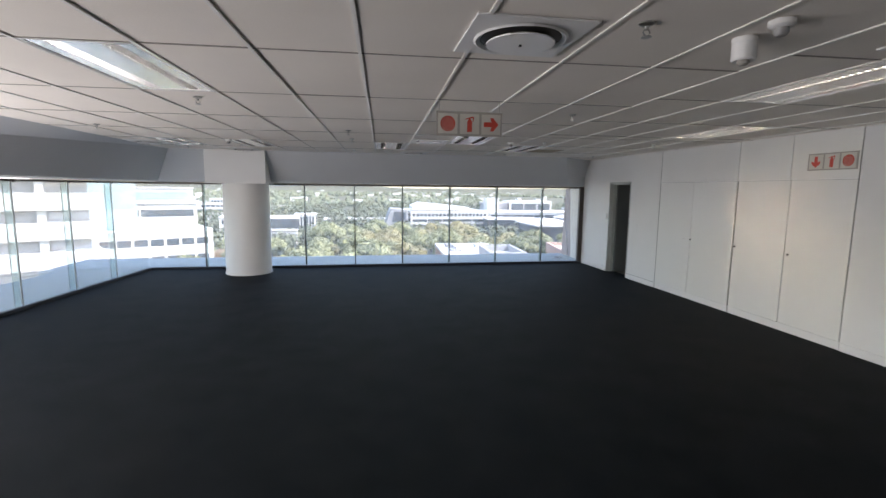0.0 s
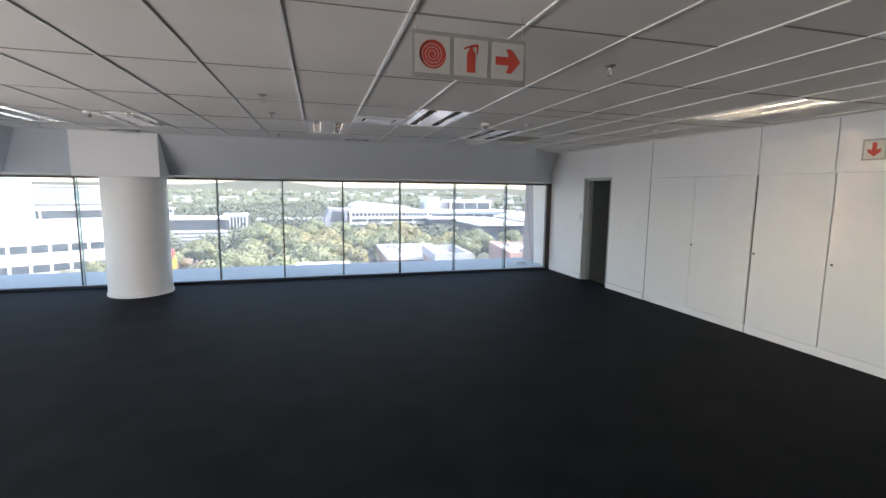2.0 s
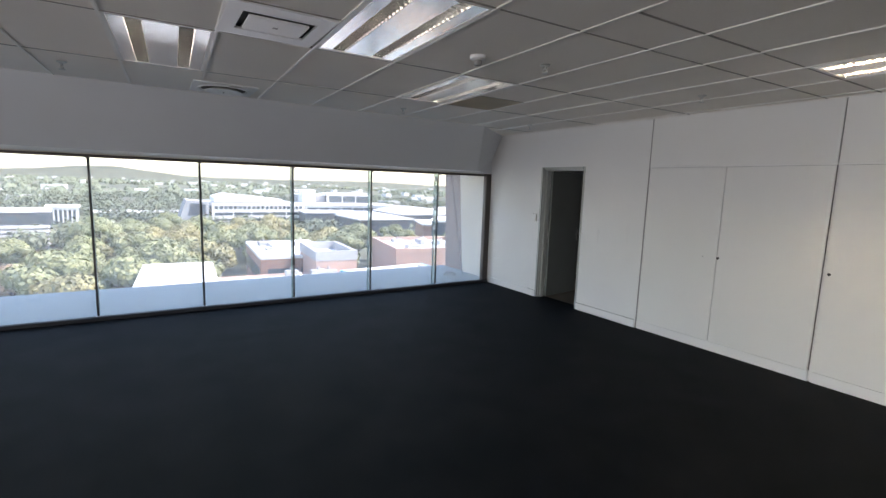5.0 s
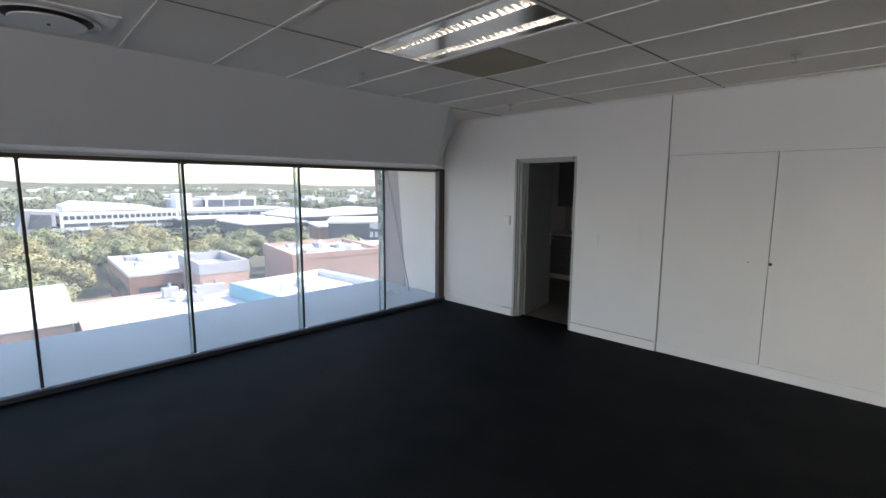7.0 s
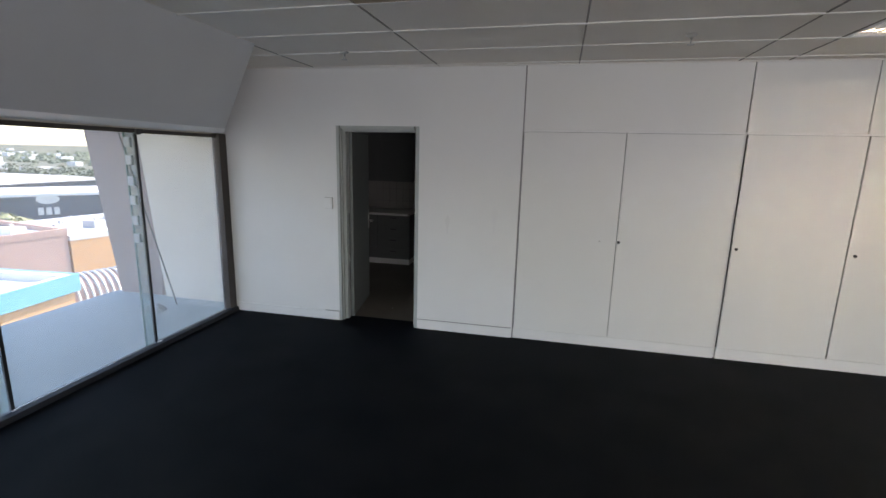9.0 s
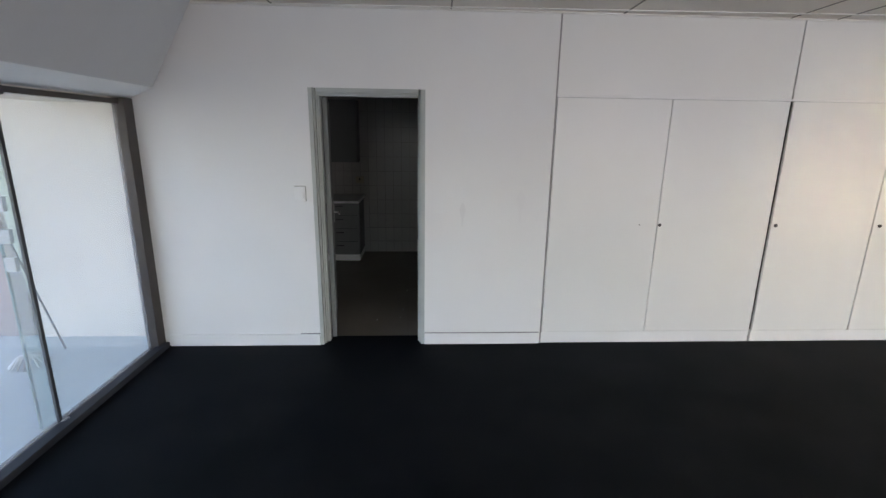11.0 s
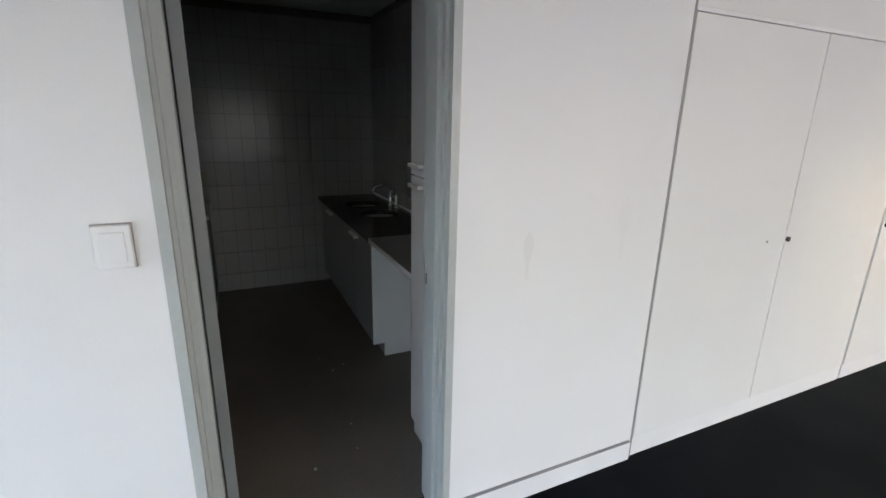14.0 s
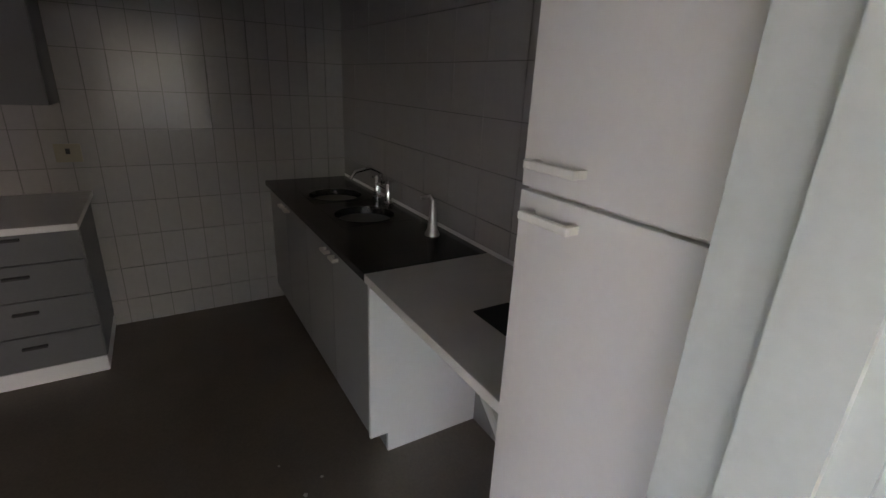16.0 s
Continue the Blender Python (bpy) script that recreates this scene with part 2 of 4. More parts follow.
def part(name, bm, mat, parent=None, label="", smooth=False):
    me = bpy.data.meshes.new(name)
    bmesh.ops.recalc_face_normals(bm, faces=bm.faces)
    bm.to_mesh(me)
    bm.free()
    me.materials.append(mat)
    if smooth:
        me.polygons.foreach_set("use_smooth", [True] * len(me.polygons))
        me.set_sharp_from_angle(angle=radians(35))
    ob = new(name, me)
    if parent is not None:
        ob.parent = parent
        ob.matrix_parent_inverse = parent.matrix_basis.inverted()
    if label:
        ob["label"] = label
    return ob


def boxes(name, spans, mat, parent=None, label="", bevel=0.0):
    bm = bmesh.new()
    for sp in spans:
        bm_box(bm, *sp, bevel)
    return part(name, bm, mat, parent, label)


def thing(name, at, label, category, group=""):
    ob = new(name)
    ob.empty_display_size = 0.1
    ob.matrix_basis = Matrix.Translation(at)
    return tagged(ob, label, category, group)


def structure(ob, label="", category=""):
    return tagged(ob, label, category, kind="structure")


# ---- the plan ----
WX, WT = 5.40, 0.20                    # wall with the cupboards and its thickness
GY = 9.60                              # glass of the long window
CZ = 2.64                              # ceiling
HZ = 1.985                             # window head
DY0, DY1, DZ = 7.375, 8.256, 2.085      # doorway
BACK = -6.0
LX0, LX1 = -5.12, -6.55                # foot of the left glass at its corner and at the back wall
KX, KY0, KY1, KZ = 8.66, 6.72, 9.40, 2.55   # pantry


def left_x(y):
    return LX0 + (LX1 - LX0) * (GY - y) / (GY - BACK)


# floors
bm = bmesh.new()
prism(bm, [(left_x(GY), GY - 0.05, -0.2), (WX + WT - 0.03, GY - 0.05, -0.2), (WX + WT - 0.03, BACK - 0.3, -0.2), (left_x(BACK - 0.3), BACK - 0.3, -0.2)], (0, 0, 0.2))
structure(part("floor", bm, CARPET), "dark blue-black office carpet, slightly worn", "carpet")
structure(boxes("floor_pantry", [(WX + WT - 0.03, KX + 0.2, KY0 - 0.2, KY1 + 0.2, -0.2, -0.004)], VINYL), "grey-brown vinyl pantry floor with debris", "floor")

# wall with the doorway, and a backing behind the cupboards
wall = boxes("wall_east", [
    (WX, WX + WT, DY1, GY + 0.06, 0, CZ + 0.1), (WX, WX + WT, 6.372, DY0, 0, CZ + 0.1), (WX, WX + WT, DY0, DY1, DZ, CZ + 0.1),
    (WX, WX + WT, BACK, 2.705, 0, CZ + 0.1), (WX + 0.03, WX + WT, 2.705, 6.372, 0, CZ + 0.1)], WALL)
structure(wall, "white painted plaster wall with faint scuffs", "wall")
structure(boxes("wall_south", [(-7.2, WX + WT, BACK - 0.2, BACK, 0, CZ + 0.1)], WALL), "plain white painted wall", "wall")
structure(boxes("baseboard", [(WX - 0.015, WX, DY1 + 0.002, 9.5, 0, 0.1)], WHITE, bevel=0.003), "white painted skirting board", "baseboard")
structure(boxes("baseboard", [(WX - 0.015, WX, 6.385, DY0 - 0.002, 0, 0.1)], WHITE, bevel=0.003), "white painted skirting board", "baseboard")
structure(boxes("baseboard", [(WX - 0.015, WX, BACK, 2.69, 0, 0.1)], WHITE, bevel=0.003), "white painted skirting board", "baseboard")
structure(boxes("wall_pantry", [(KX + 0.012, KX + 0.2, KY0 - 0.2, KY1 + 0.2, -0.1, KZ)], GROUT), "grouted pantry wall behind tiles", "wall")
structure(boxes("wall_pantry_side", [(WX + WT, KX + 0.012, KY0 - 0.2, KY0 - 0.012, -0.1, KZ)], GROUT), "grouted pantry wall behind tiles", "wall")
structure(boxes("wall_pantry_end", [(WX + WT, KX + 0.012, KY1, KY1 + 0.2, -0.1, KZ)], WALL), "plain painted pantry wall", "wall")
structure(boxes("ceiling_pantry", [(WX + WT, KX + 0.2, KY0 - 0.2, KY1 + 0.2, KZ, KZ + 0.1)], WALL), "plain painted pantry ceiling", "ceiling")
# slab out of view, added to block the sun from room and ledge
structure(boxes("roof_slab", [(-7.6, KX + 0.3, BACK - 0.4, 11.9, CZ + 0.16, CZ + 0.6)], CONCRETE), "unseen slab overhead, added to keep sun off room and ledge", "slab")

# ---- ceiling: board tiles in an exposed grid ----
PX, PY, OX, OY = 0.595, 1.28, 0.485, 2.23
SKEW = Matrix.Translation((0.52, 4.79, 0)) @ Matrix.Rotation(radians(-1.9), 4, 'Z') @ Matrix.Translation((-0.52, -4.79, 0))
STAGGER = 0.37                         # the rows beside the cupboards lie this much nearer the back


def row_y(i, j):
    return OY + j * PY - (STAGGER if i >= 3 and j <= 1 else 0.0)


def cell(i, j):
    """Centre of a ceiling cell, i steps across and j steps along from the grid's origin."""
    p = SKEW @ Vector((OX + (i + 0.5) * PX, row_y(i, j) + 0.5 * PY, 0))
    return p.x, p.y


# cells taken by fittings: (i, j)
TROFFERS = [(-4, -1), (4, -1), (6, 1), (1, 2), (-1, 3), (3, 3), (-5, 3), (-7, 3), (-4, -3), (3, -4)]
HALF_VENT = (0, 2)
taken = set(TROFFERS)
rng = random.Random(4)
bm = bmesh.new()
for i in range(-9, 10):
    for j in range(-7, 6):
        x0, y0 = OX + i * PX, row_y(i, j)
        x1, y1 = x0 + PX, y0 + PY
        x1c, y1c = x1, min(y1, GY)
        if x0 >= WX + 0.3 or x1 < -6.2 or y1 < BACK or (i, j) in taken:
            continue
        if (i, j) == HALF_VENT:
            y1c = y0 + PY / 2
        if (i, j) == (4, 3):
            y1c = y0 + PY / 2
        dz = rng.uniform(0, 0.003)
        bm_box(bm, x0 + 0.006, x1c - 0.006, max(y0, BACK) + 0.006, y1c - 0.006, CZ + 0.004 + dz, CZ + 0.02)
for i in range(3, 10):
    if OX + i * PX < WX + 0.3:
        bm_box(bm, OX + i * PX + 0.006, OX + (i + 1) * PX - 0.006, OY + 2 * PY - STAGGER + 0.006, OY + 2 * PY - 0.006, CZ + 0.005, CZ + 0.02)
bm.transform(SKEW)
ceiling = structure(part("ceiling", bm, CEIL), "suspended ceiling of pale mineral-fibre board tiles", "ceiling")
bm = bmesh.new()
for i in range(-9, 10):
    x = OX + i * PX
    if -6.0 < x < WX + 0.3:
        bm_box(bm, x - 0.010, x + 0.010, BACK, GY, CZ - 0.002, CZ + 0.012)
        bm_box(bm, x - 0.0015, x + 0.0015, BACK, GY, CZ + 0.012, CZ + 0.05)
bm.transform(SKEW)
bm_box(bm, WX - 0.02, WX, BACK, 9.3, CZ - 0.004, CZ + 0.014)
structure(part("ceiling_grid", bm, TEE, None), "exposed white metal ceiling grid", "ceiling grid")
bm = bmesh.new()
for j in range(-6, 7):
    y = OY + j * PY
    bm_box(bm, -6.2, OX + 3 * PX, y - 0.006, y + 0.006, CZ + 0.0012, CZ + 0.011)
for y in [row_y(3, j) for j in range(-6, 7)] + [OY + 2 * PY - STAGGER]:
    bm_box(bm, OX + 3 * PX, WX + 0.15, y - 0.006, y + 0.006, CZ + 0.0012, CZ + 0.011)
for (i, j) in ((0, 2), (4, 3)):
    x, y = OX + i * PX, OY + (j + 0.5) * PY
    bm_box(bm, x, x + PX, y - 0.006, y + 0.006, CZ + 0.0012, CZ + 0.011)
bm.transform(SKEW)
structure(part("ceiling_cross_tees", bm, CROSSTEE), "ceiling cross tees between tiles, painted grey for their shadow gaps", "ceiling grid")
structure(boxes("ceiling_void", [(-7.2, WX + WT, BACK, GY + 0.1, CZ + 0.09, CZ + 0.16)], SHADOWGAP), "dark void above the ceiling tiles", "ceiling")
bm = bmesh.new()
bx, by = OX + 4 * PX, OY + 3.5 * PY
bm_box(bm, bx + 0.007, bx + PX - 0.007, by + 0.007, by + PY / 2 - 0.007, CZ + 0.001, CZ + 0.02)
bm.transform(SKEW)
tagged(part("ceiling_board", bm, STAINED), "discoloured beige ceiling board in the grid", "ceiling board")

# ---- sloped bulkheads over the windows ----
BT, BB, BZ = 8.45, 9.00, 2.005                    # bulkhead: front at the ceiling, and at its foot
CB = -4.12                             # ceiling edge along the left glass


def faces_part(name, polys, mat, label, category):
    bm = bmesh.new()
    for poly in polys:
        bm.faces.new([bm.verts.new(p) for p in poly])
    bmesh.ops.remove_doubles(bm, verts=bm.verts, dist=0.001)
    return structure(part(name, bm, mat), label, category)


def lbx(y):
    return left_x(y) + 0.60


T = CZ + 0.02
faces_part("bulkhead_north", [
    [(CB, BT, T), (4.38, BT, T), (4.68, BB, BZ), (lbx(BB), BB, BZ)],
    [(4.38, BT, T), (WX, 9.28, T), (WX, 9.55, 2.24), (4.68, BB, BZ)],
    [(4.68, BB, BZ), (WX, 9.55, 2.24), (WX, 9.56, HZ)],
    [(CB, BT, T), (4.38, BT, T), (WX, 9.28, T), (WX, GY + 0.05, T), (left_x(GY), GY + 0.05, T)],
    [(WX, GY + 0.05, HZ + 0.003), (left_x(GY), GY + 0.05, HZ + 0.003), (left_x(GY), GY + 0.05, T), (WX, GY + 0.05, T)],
], BULK, "sloped plaster bulkhead above the window, greyed for its shade", "bulkhead")
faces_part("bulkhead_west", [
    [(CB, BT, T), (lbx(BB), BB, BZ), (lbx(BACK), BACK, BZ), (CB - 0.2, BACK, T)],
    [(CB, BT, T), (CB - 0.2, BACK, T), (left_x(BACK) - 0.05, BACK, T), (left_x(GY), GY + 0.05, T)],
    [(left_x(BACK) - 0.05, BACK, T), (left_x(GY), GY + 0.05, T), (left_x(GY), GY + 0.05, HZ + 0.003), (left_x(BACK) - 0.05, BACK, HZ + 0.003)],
], BULK, "sloped plaster bulkhead above the side window, greyed for its shade", "bulkhead")
# kept wall-white beside the greyed bulkheads, for light bounced off the ledge
faces_part("soffit_inside", [
    [(lbx(BB), BB, BZ), (4.68, BB, BZ), (WX, 9.56, HZ), (WX, GY + 0.05, HZ + 0.003), (left_x(GY), GY + 0.05, HZ + 0.003)],
    [(lbx(BB), BB, BZ), (left_x(GY), GY + 0.05, HZ + 0.003), (left_x(BACK) - 0.05, BACK, HZ + 0.003), (lbx(BACK), BACK, BZ)],
], WALL, "white plaster soffit at the window head", "soffit")
structure(boxes("column_cap", [(-3.46, -2.27, BT - 0.02, 9.3, HZ - 0.025, CZ + 0.01)], WALL, bevel=0.006), "boxed white plaster head around the column", "bulkhead")

# column
bm = bmesh.new()
lathe(bm, [(0.49, 0.0), (0.49, 0.035), (0.478, 0.045), (0.475, 0.06), (0.475, HZ - 0.02)], Matrix.Translation((-2.79, 8.96, 0)), 64)
structure(part("column", bm, COLUMN, smooth=True), "round white painted concrete column", "column")

# ---- windows ----
MULL = [-3.89, -2.76, -1.64, -0.474, 0.68, 1.863, 3.074, 4.297]
window = structure(new("window_1"), "long frameless window with glass fins", "window")
window.location = (0, GY, 0)
edges = [left_x(GY)] + MULL + [WX - 0.115]
boxes("window_sill", [(left_x(GY) + 0.05, WX - 0.02, GY - 0.10, GY - 0.03, 0.0, 0.045)], KERB, window, "low dark kerb along the glass", 0.006)
boxes("bottom_rail", [(left_x(GY), WX - 0.02, GY - 0.025, GY + 0.025, 0.0, 0.03)], ALU, window)
boxes("head_rail", [(left_x(GY), WX - 0.02, GY - 0.02, GY + 0.02, HZ - 0.045, HZ - 0.012)], BRONZE, window, "dark bronze head rail")
boxes("jamb_post", [(WX - 0.112, WX - 0.002, GY - 0.06, GY + 0.03, 0.0, HZ - 0.002)], BRONZE, window, "dark bronze end post", 0.004)
for a, b in zip(edges, edges[1:]):
    p = boxes("pane", [(a + 0.008, b - 0.008, GY - 0.006, GY + 0.006, 0.03, HZ - 0.04)], PANE, window)
    p.visible_shadow = False


def fin(parent, m, joint=SILICONE):
    """A glass fin that stiffens the joint between two panes."""
    for name, span, mat, label in (
            ("fin", (-0.0095, 0.0095, 0.010, 0.11, -0.02, HZ - 0.03), FIN, "greenish glass fin"),
            ("joint", (-0.011, 0.011, -0.0085, 0.009, 0.03, HZ - 0.05), joint, "silicone joint"),
            ("fin_edge", (-0.009, 0.009, 0.111, 0.117, -0.02, HZ - 0.03), FINEDGE if joint is SILICONE else joint, "polished fin edge"),
            ("foot_clip", (-0.024, 0.024, -0.05, -0.0262, 0.0, 0.045), WHITE, "white metal clip"),
            ("head_clip", (-0.02, 0.02, -0.045, -0.021, HZ - 0.06, HZ - 0.012), ALU, "")):
        bm = bmesh.new()
        bm_box(bm, *span)
        bm.transform(m)
        ob = part(name, bm, mat, parent, label)
        if name == "fin":
            ob.visible_shadow = False


for x in MULL:
    fin(window, Matrix.Translation((x, GY, 0)))
# column of small pale blocks along the last fin
for z in (1.86, 1.71, 1.53, 1.36, 1.18, 1.02):
    boxes("pale_block", [(MULL[-1] - 0.014, MULL[-1] + 0.014, GY + 0.05, GY + 0.108, z - 0.04, z + 0.04)], GREYREND_JOINT, window, "pale rectangular block on the fin", 0.002)

# side window along the left
side = structure(new("window_2"), "long frameless side window with glass fins", "window")
direction = Vector((LX1 - LX0, BACK - GY, 0))
length = direction.length
turn = Matrix.Translation((LX0, GY, 0)) @ Matrix.Rotation(math.atan2(direction.y, direction.x), 4, 'Z')
for name, span, mat, label in (
        ("window_sill", (0.1, length, 0.03, 0.10, 0.0, 0.045), KERB, "low dark kerb along the glass"),
        ("bottom_rail", (0.03, length, -0.025, 0.025, 0.0, 0.03), ALU, ""),
        ("head_rail", (0.03, length, -0.02, 0.02, HZ - 0.045, HZ - 0.012), BRONZE, "dark bronze head rail")):
    bm = bmesh.new()
    bm_box(bm, *span)
    bm.transform(turn)
    part(name, bm, mat, side, label)
step = 1.17
k = 0
while k * step < length:
    bm = bmesh.new()
    bm_box(bm, k * step + 0.012, min((k + 1) * step, length) - 0.008, -0.006, 0.006, 0.03, HZ - 0.04)
    bm.transform(turn)
    part("pane", bm, PANE, side).visible_shadow = False
    if k:
        fin(side, turn @ Matrix.Translation((k * step, 0, 0)) @ Matrix.Rotation(math.pi, 4, 'Z'), GREYREND_JOINT)
    k += 1

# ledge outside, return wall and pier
structure(boxes("ledge", [(-7.4, 5.7, GY + 0.026, 11.55, -0.4, -0.03)], SILL), "pale concrete ledge outside the glass, tinted for blue skylight in shade", "ledge")
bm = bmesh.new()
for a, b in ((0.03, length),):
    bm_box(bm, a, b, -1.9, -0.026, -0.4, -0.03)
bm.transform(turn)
structure(part("ledge_west", bm, SILL), "pale concrete ledge outside the side glass, tinted for blue skylight", "ledge")
structure(boxes("soffit_outside", [(-7.4, 5.7, GY + 0.051, 10.4, HZ - 0.02, HZ + 0.6), (-7.4, -5.2, BACK, GY + 0.051, HZ + 0.2, HZ + 0.6)], RETURNW), "pale rendered soffit outside the glass", "soffit")
bm = bmesh.new()
prism(bm, [(5.66, GY + 0.03, -0.03), (5.66, 10.75, -0.03), (5.66, 11.05, 3.0), (5.66, GY + 0.03, 3.0)], (0.3, 0, 0))
structure(part("return_wall", bm, RETURNW), "cream rendered return wall beside the window", "wall")
bm = bmesh.new()
prism(bm, [(5.60, 10.80, -0.4), (5.60, 11.3, -0.4), (6.30, 12.6, 3.0), (6.30, 11.08, 3.0)], (0.5, 0, 0))
structure(part("pier", bm, PIER), "grey rendered sloping pier outside", "pier")
bm = bmesh.new()
tube(bm, [(5.42, 10.38, -0.03), (5.50, 11.1, 2.2)], 0.008, 6)
tagged(part("stay_cable", bm, ALU), "thin slanting steel stay cable outside the glass", "cable")
# drain grate on the ledge
bm = bmesh.new()
for k in range(9):
    a = k * math.pi / 9
    tube(bm, [(0.13 * math.cos(a), 0.13 * math.sin(a), 0.004), (0.07 * math.cos(a), 0.07 * math.sin(a), 0.07), (-0.07 * math.cos(a), -0.07 * math.sin(a), 0.07), (-0.13 * math.cos(a), -0.13 * math.sin(a), 0.004)], 0.008, 5)
bm.transform(Matrix.Translation((5.15, 10.45, -0.03)))
tagged(part("drain_grate", bm, STEEL), "domed metal drain grate on the ledge", "drain")

# ---- ceiling fittings ----
def troffer(mat_tube):
    t = thing("ceiling_light", (0, 0, CZ), "recessed office light with two bright louvred tubes", "ceiling light", "recessed ceiling lights")
    hx, hy = PX / 2 - 0.008, PY / 2 - 0.008
    z = CZ
    boxes("housing", [(-hx, hx, -hy, hy, z + 0.075, z + 0.085)], WHITE, t)
    boxes("rim", [(-hx, -hx + 0.02, -hy, hy, z, z + 0.075), (hx - 0.02, hx, -hy, hy, z, z + 0.075),
                  (-hx + 0.02, hx - 0.02, -hy, -hy + 0.02, z, z + 0.075), (-hx + 0.02, hx - 0.02, hy - 0.02, hy, z, z + 0.075)], WHITE, t, "white enamel rim")
    boxes("panel", [(-hx + 0.021, -0.185, -hy + 0.021, hy - 0.021, z + 0.004, z + 0.01), (-0.095, 0.095, -hy + 0.021, hy - 0.021, z + 0.004, z + 0.01),
                    (0.185, hx - 0.021, -hy + 0.021, hy - 0.021, z + 0.004, z + 0.01)], REFLECTOR, t, "satin aluminium panel")
    for sx in (-0.14, 0.14):
        bm = bmesh.new()
        bm_box(bm, sx - 0.044, sx - 0.041, -hy + 0.03, hy - 0.03, z + 0.030, z + 0.055)
        bm_box(bm, sx + 0.041, sx + 0.044, -hy + 0.03, hy - 0.03, z + 0.030, z + 0.055)
        n = 24
        for k in range(n):
            y = -hy + 0.05 + (2 * hy - 0.1) * k / (n - 1)
            prism(bm, [(sx - 0.041, y - 0.013, z + 0.036), (sx - 0.041, y, z + 0.002), (sx - 0.041, y + 0.013, z + 0.036)], (0.082, 0, 0))
        part("louvre", bm, REFLECTOR, t, "bright aluminium louvre")
        bm = bmesh.new()
        bm_cyl(bm, 0.014, 0.014, 2 * hy - 0.12, pose(sx, 0, z + 0.055, 90), 12)
        part("tube", bm, mat_tube, t, "lit fluorescent tube")
    return t


first = troffer(TUBE)
warm = troffer(TUBE_WARM)
for n, (i, j) in enumerate(TROFFERS):
    x, y = cell(i, j)
    src = warm if (i, j) == (6, 1) else first
    m = pose(x, y, CZ, 0, 0, -1.9)
    if (i, j) in ((-4, -1), (6, 1)):
        src.matrix_basis = m
    else:
        copy_thing(src, m)


def round_diffuser():
    t = thing("air_diffuser", (0, 0, CZ), "round white ceiling air diffuser with dark slot", "air vent", "round air diffusers")
    boxes("plate", [(-0.285, 0.285, -0.285, 0.285, CZ - 0.006, CZ + 0.003)], WHITE, t, "square white plate")
    m = Matrix.Translation((0, 0, CZ))
    bm = bmesh.new()
    lathe(bm, [(0.22, -0.0065), (0.235, -0.012), (0.225, -0.02), (0.205, -0.008)], m, 40)
    part("ring", bm, WHITE, t, smooth=True)
    bm = bmesh.new()
    lathe(bm, [(0.203, -0.007), (0.203, -0.0085)], m, 40)
    part("slot", bm, BLACK, t, "dark air slot")
    bm = bmesh.new()
    lathe(bm, [(0.12, -0.009), (0.172, -0.03), (0.170, -0.036)], m, 40)
    part("disc", bm, WHITE, t, "white centre disc", True)
    bm = bmesh.new()
    bm_cyl(bm, 0.008, 0.006, 0.008, Matrix.Translation((0, 0, CZ - 0.04)), 10)
    part("screw", bm, BLACK, t)
    return t


rd = round_diffuser()
rd.matrix_basis = pose(0.56, 0.52, CZ)
for x, y in ((2.75, 0.05), (0.80, 8.05), (-3.85, 6.95), (-2.6, 8.1)):
    copy_thing(rd, pose(x, y, CZ))

# square vent
x, y = cell(0, 2)
y += PY / 4
vent = thing("ceiling_vent", (x, y, CZ), "square white ceiling vent with a dark slot", "air vent")
boxes("frame", [(x - 0.285, x + 0.285, y - 0.30, y - 0.17, CZ - 0.004, CZ + 0.01), (x - 0.285, x + 0.285, y + 0.17, y + 0.30, CZ - 0.004, CZ + 0.01),
                (x - 0.285, x - 0.2, y - 0.17, y + 0.17, CZ - 0.004, CZ + 0.01), (x + 0.2, x + 0.285, y - 0.17, y + 0.17, CZ - 0.004, CZ + 0.01)], WHITE, vent)
boxes("slot", [(x - 0.2, x + 0.2, y - 0.17, y + 0.17, CZ + 0.03, CZ + 0.04)], BLACK, vent, "dark opening")
boxes("plate", [(x - 0.165, x + 0.165, y - 0.125, y + 0.125, CZ - 0.012, CZ + 0.002)], WHITE, vent, "white blanking plate", 0.004)
boxes("logo", [(x - 0.015, x + 0.015, y - 0.01, y + 0.01, CZ - 0.014, CZ - 0.0125)], GREYLAM, vent)


def sprinkler():
    t = thing("sprinkler", (0, 0, CZ), "small chrome ceiling sprinkler head", "sprinkler", "ceiling sprinklers")
    m = Matrix.Translation((0, 0, CZ))
    bm = bmesh.new()
    lathe(bm, [(0.036, 0.002), (0.036, -0.004), (0.022, -0.012), (0.012, -0.014)], m, 20)
    part("escutcheon", bm, STEEL, t, smooth=True)
    bm = bmesh.new()
    tube(bm, [(0, 0, CZ - 0.012), (0, 0, CZ - 0.03)], 0.009, 8)
    for s in (-1, 1):
        tube(bm, [(s * 0.008, 0, CZ - 0.025), (s * 0.017, 0, CZ - 0.04), (s * 0.004, 0, CZ - 0.058)], 0.0035, 6)
    part("body", bm, STEEL, t)
    bm = bmesh.new()
    bm_cyl(bm, 0.024, 0.024, 0.003, Matrix.Translation((0, 0, CZ - 0.06)), 14)
    part("deflector", bm, STEEL, t)
    return t


sp = sprinkler()
spots = [(1.06, 0.22), (-1.62, 2.55), (-0.43, 4.55), (-0.41, 5.6), (1.85, 2.7), (-3.5, 4.7), (2.62, 5.38), (4.45, 5.25), (2.72, 7.85), (4.72, 7.85), (-0.43, 7.75), (-3.5, 7.75)]
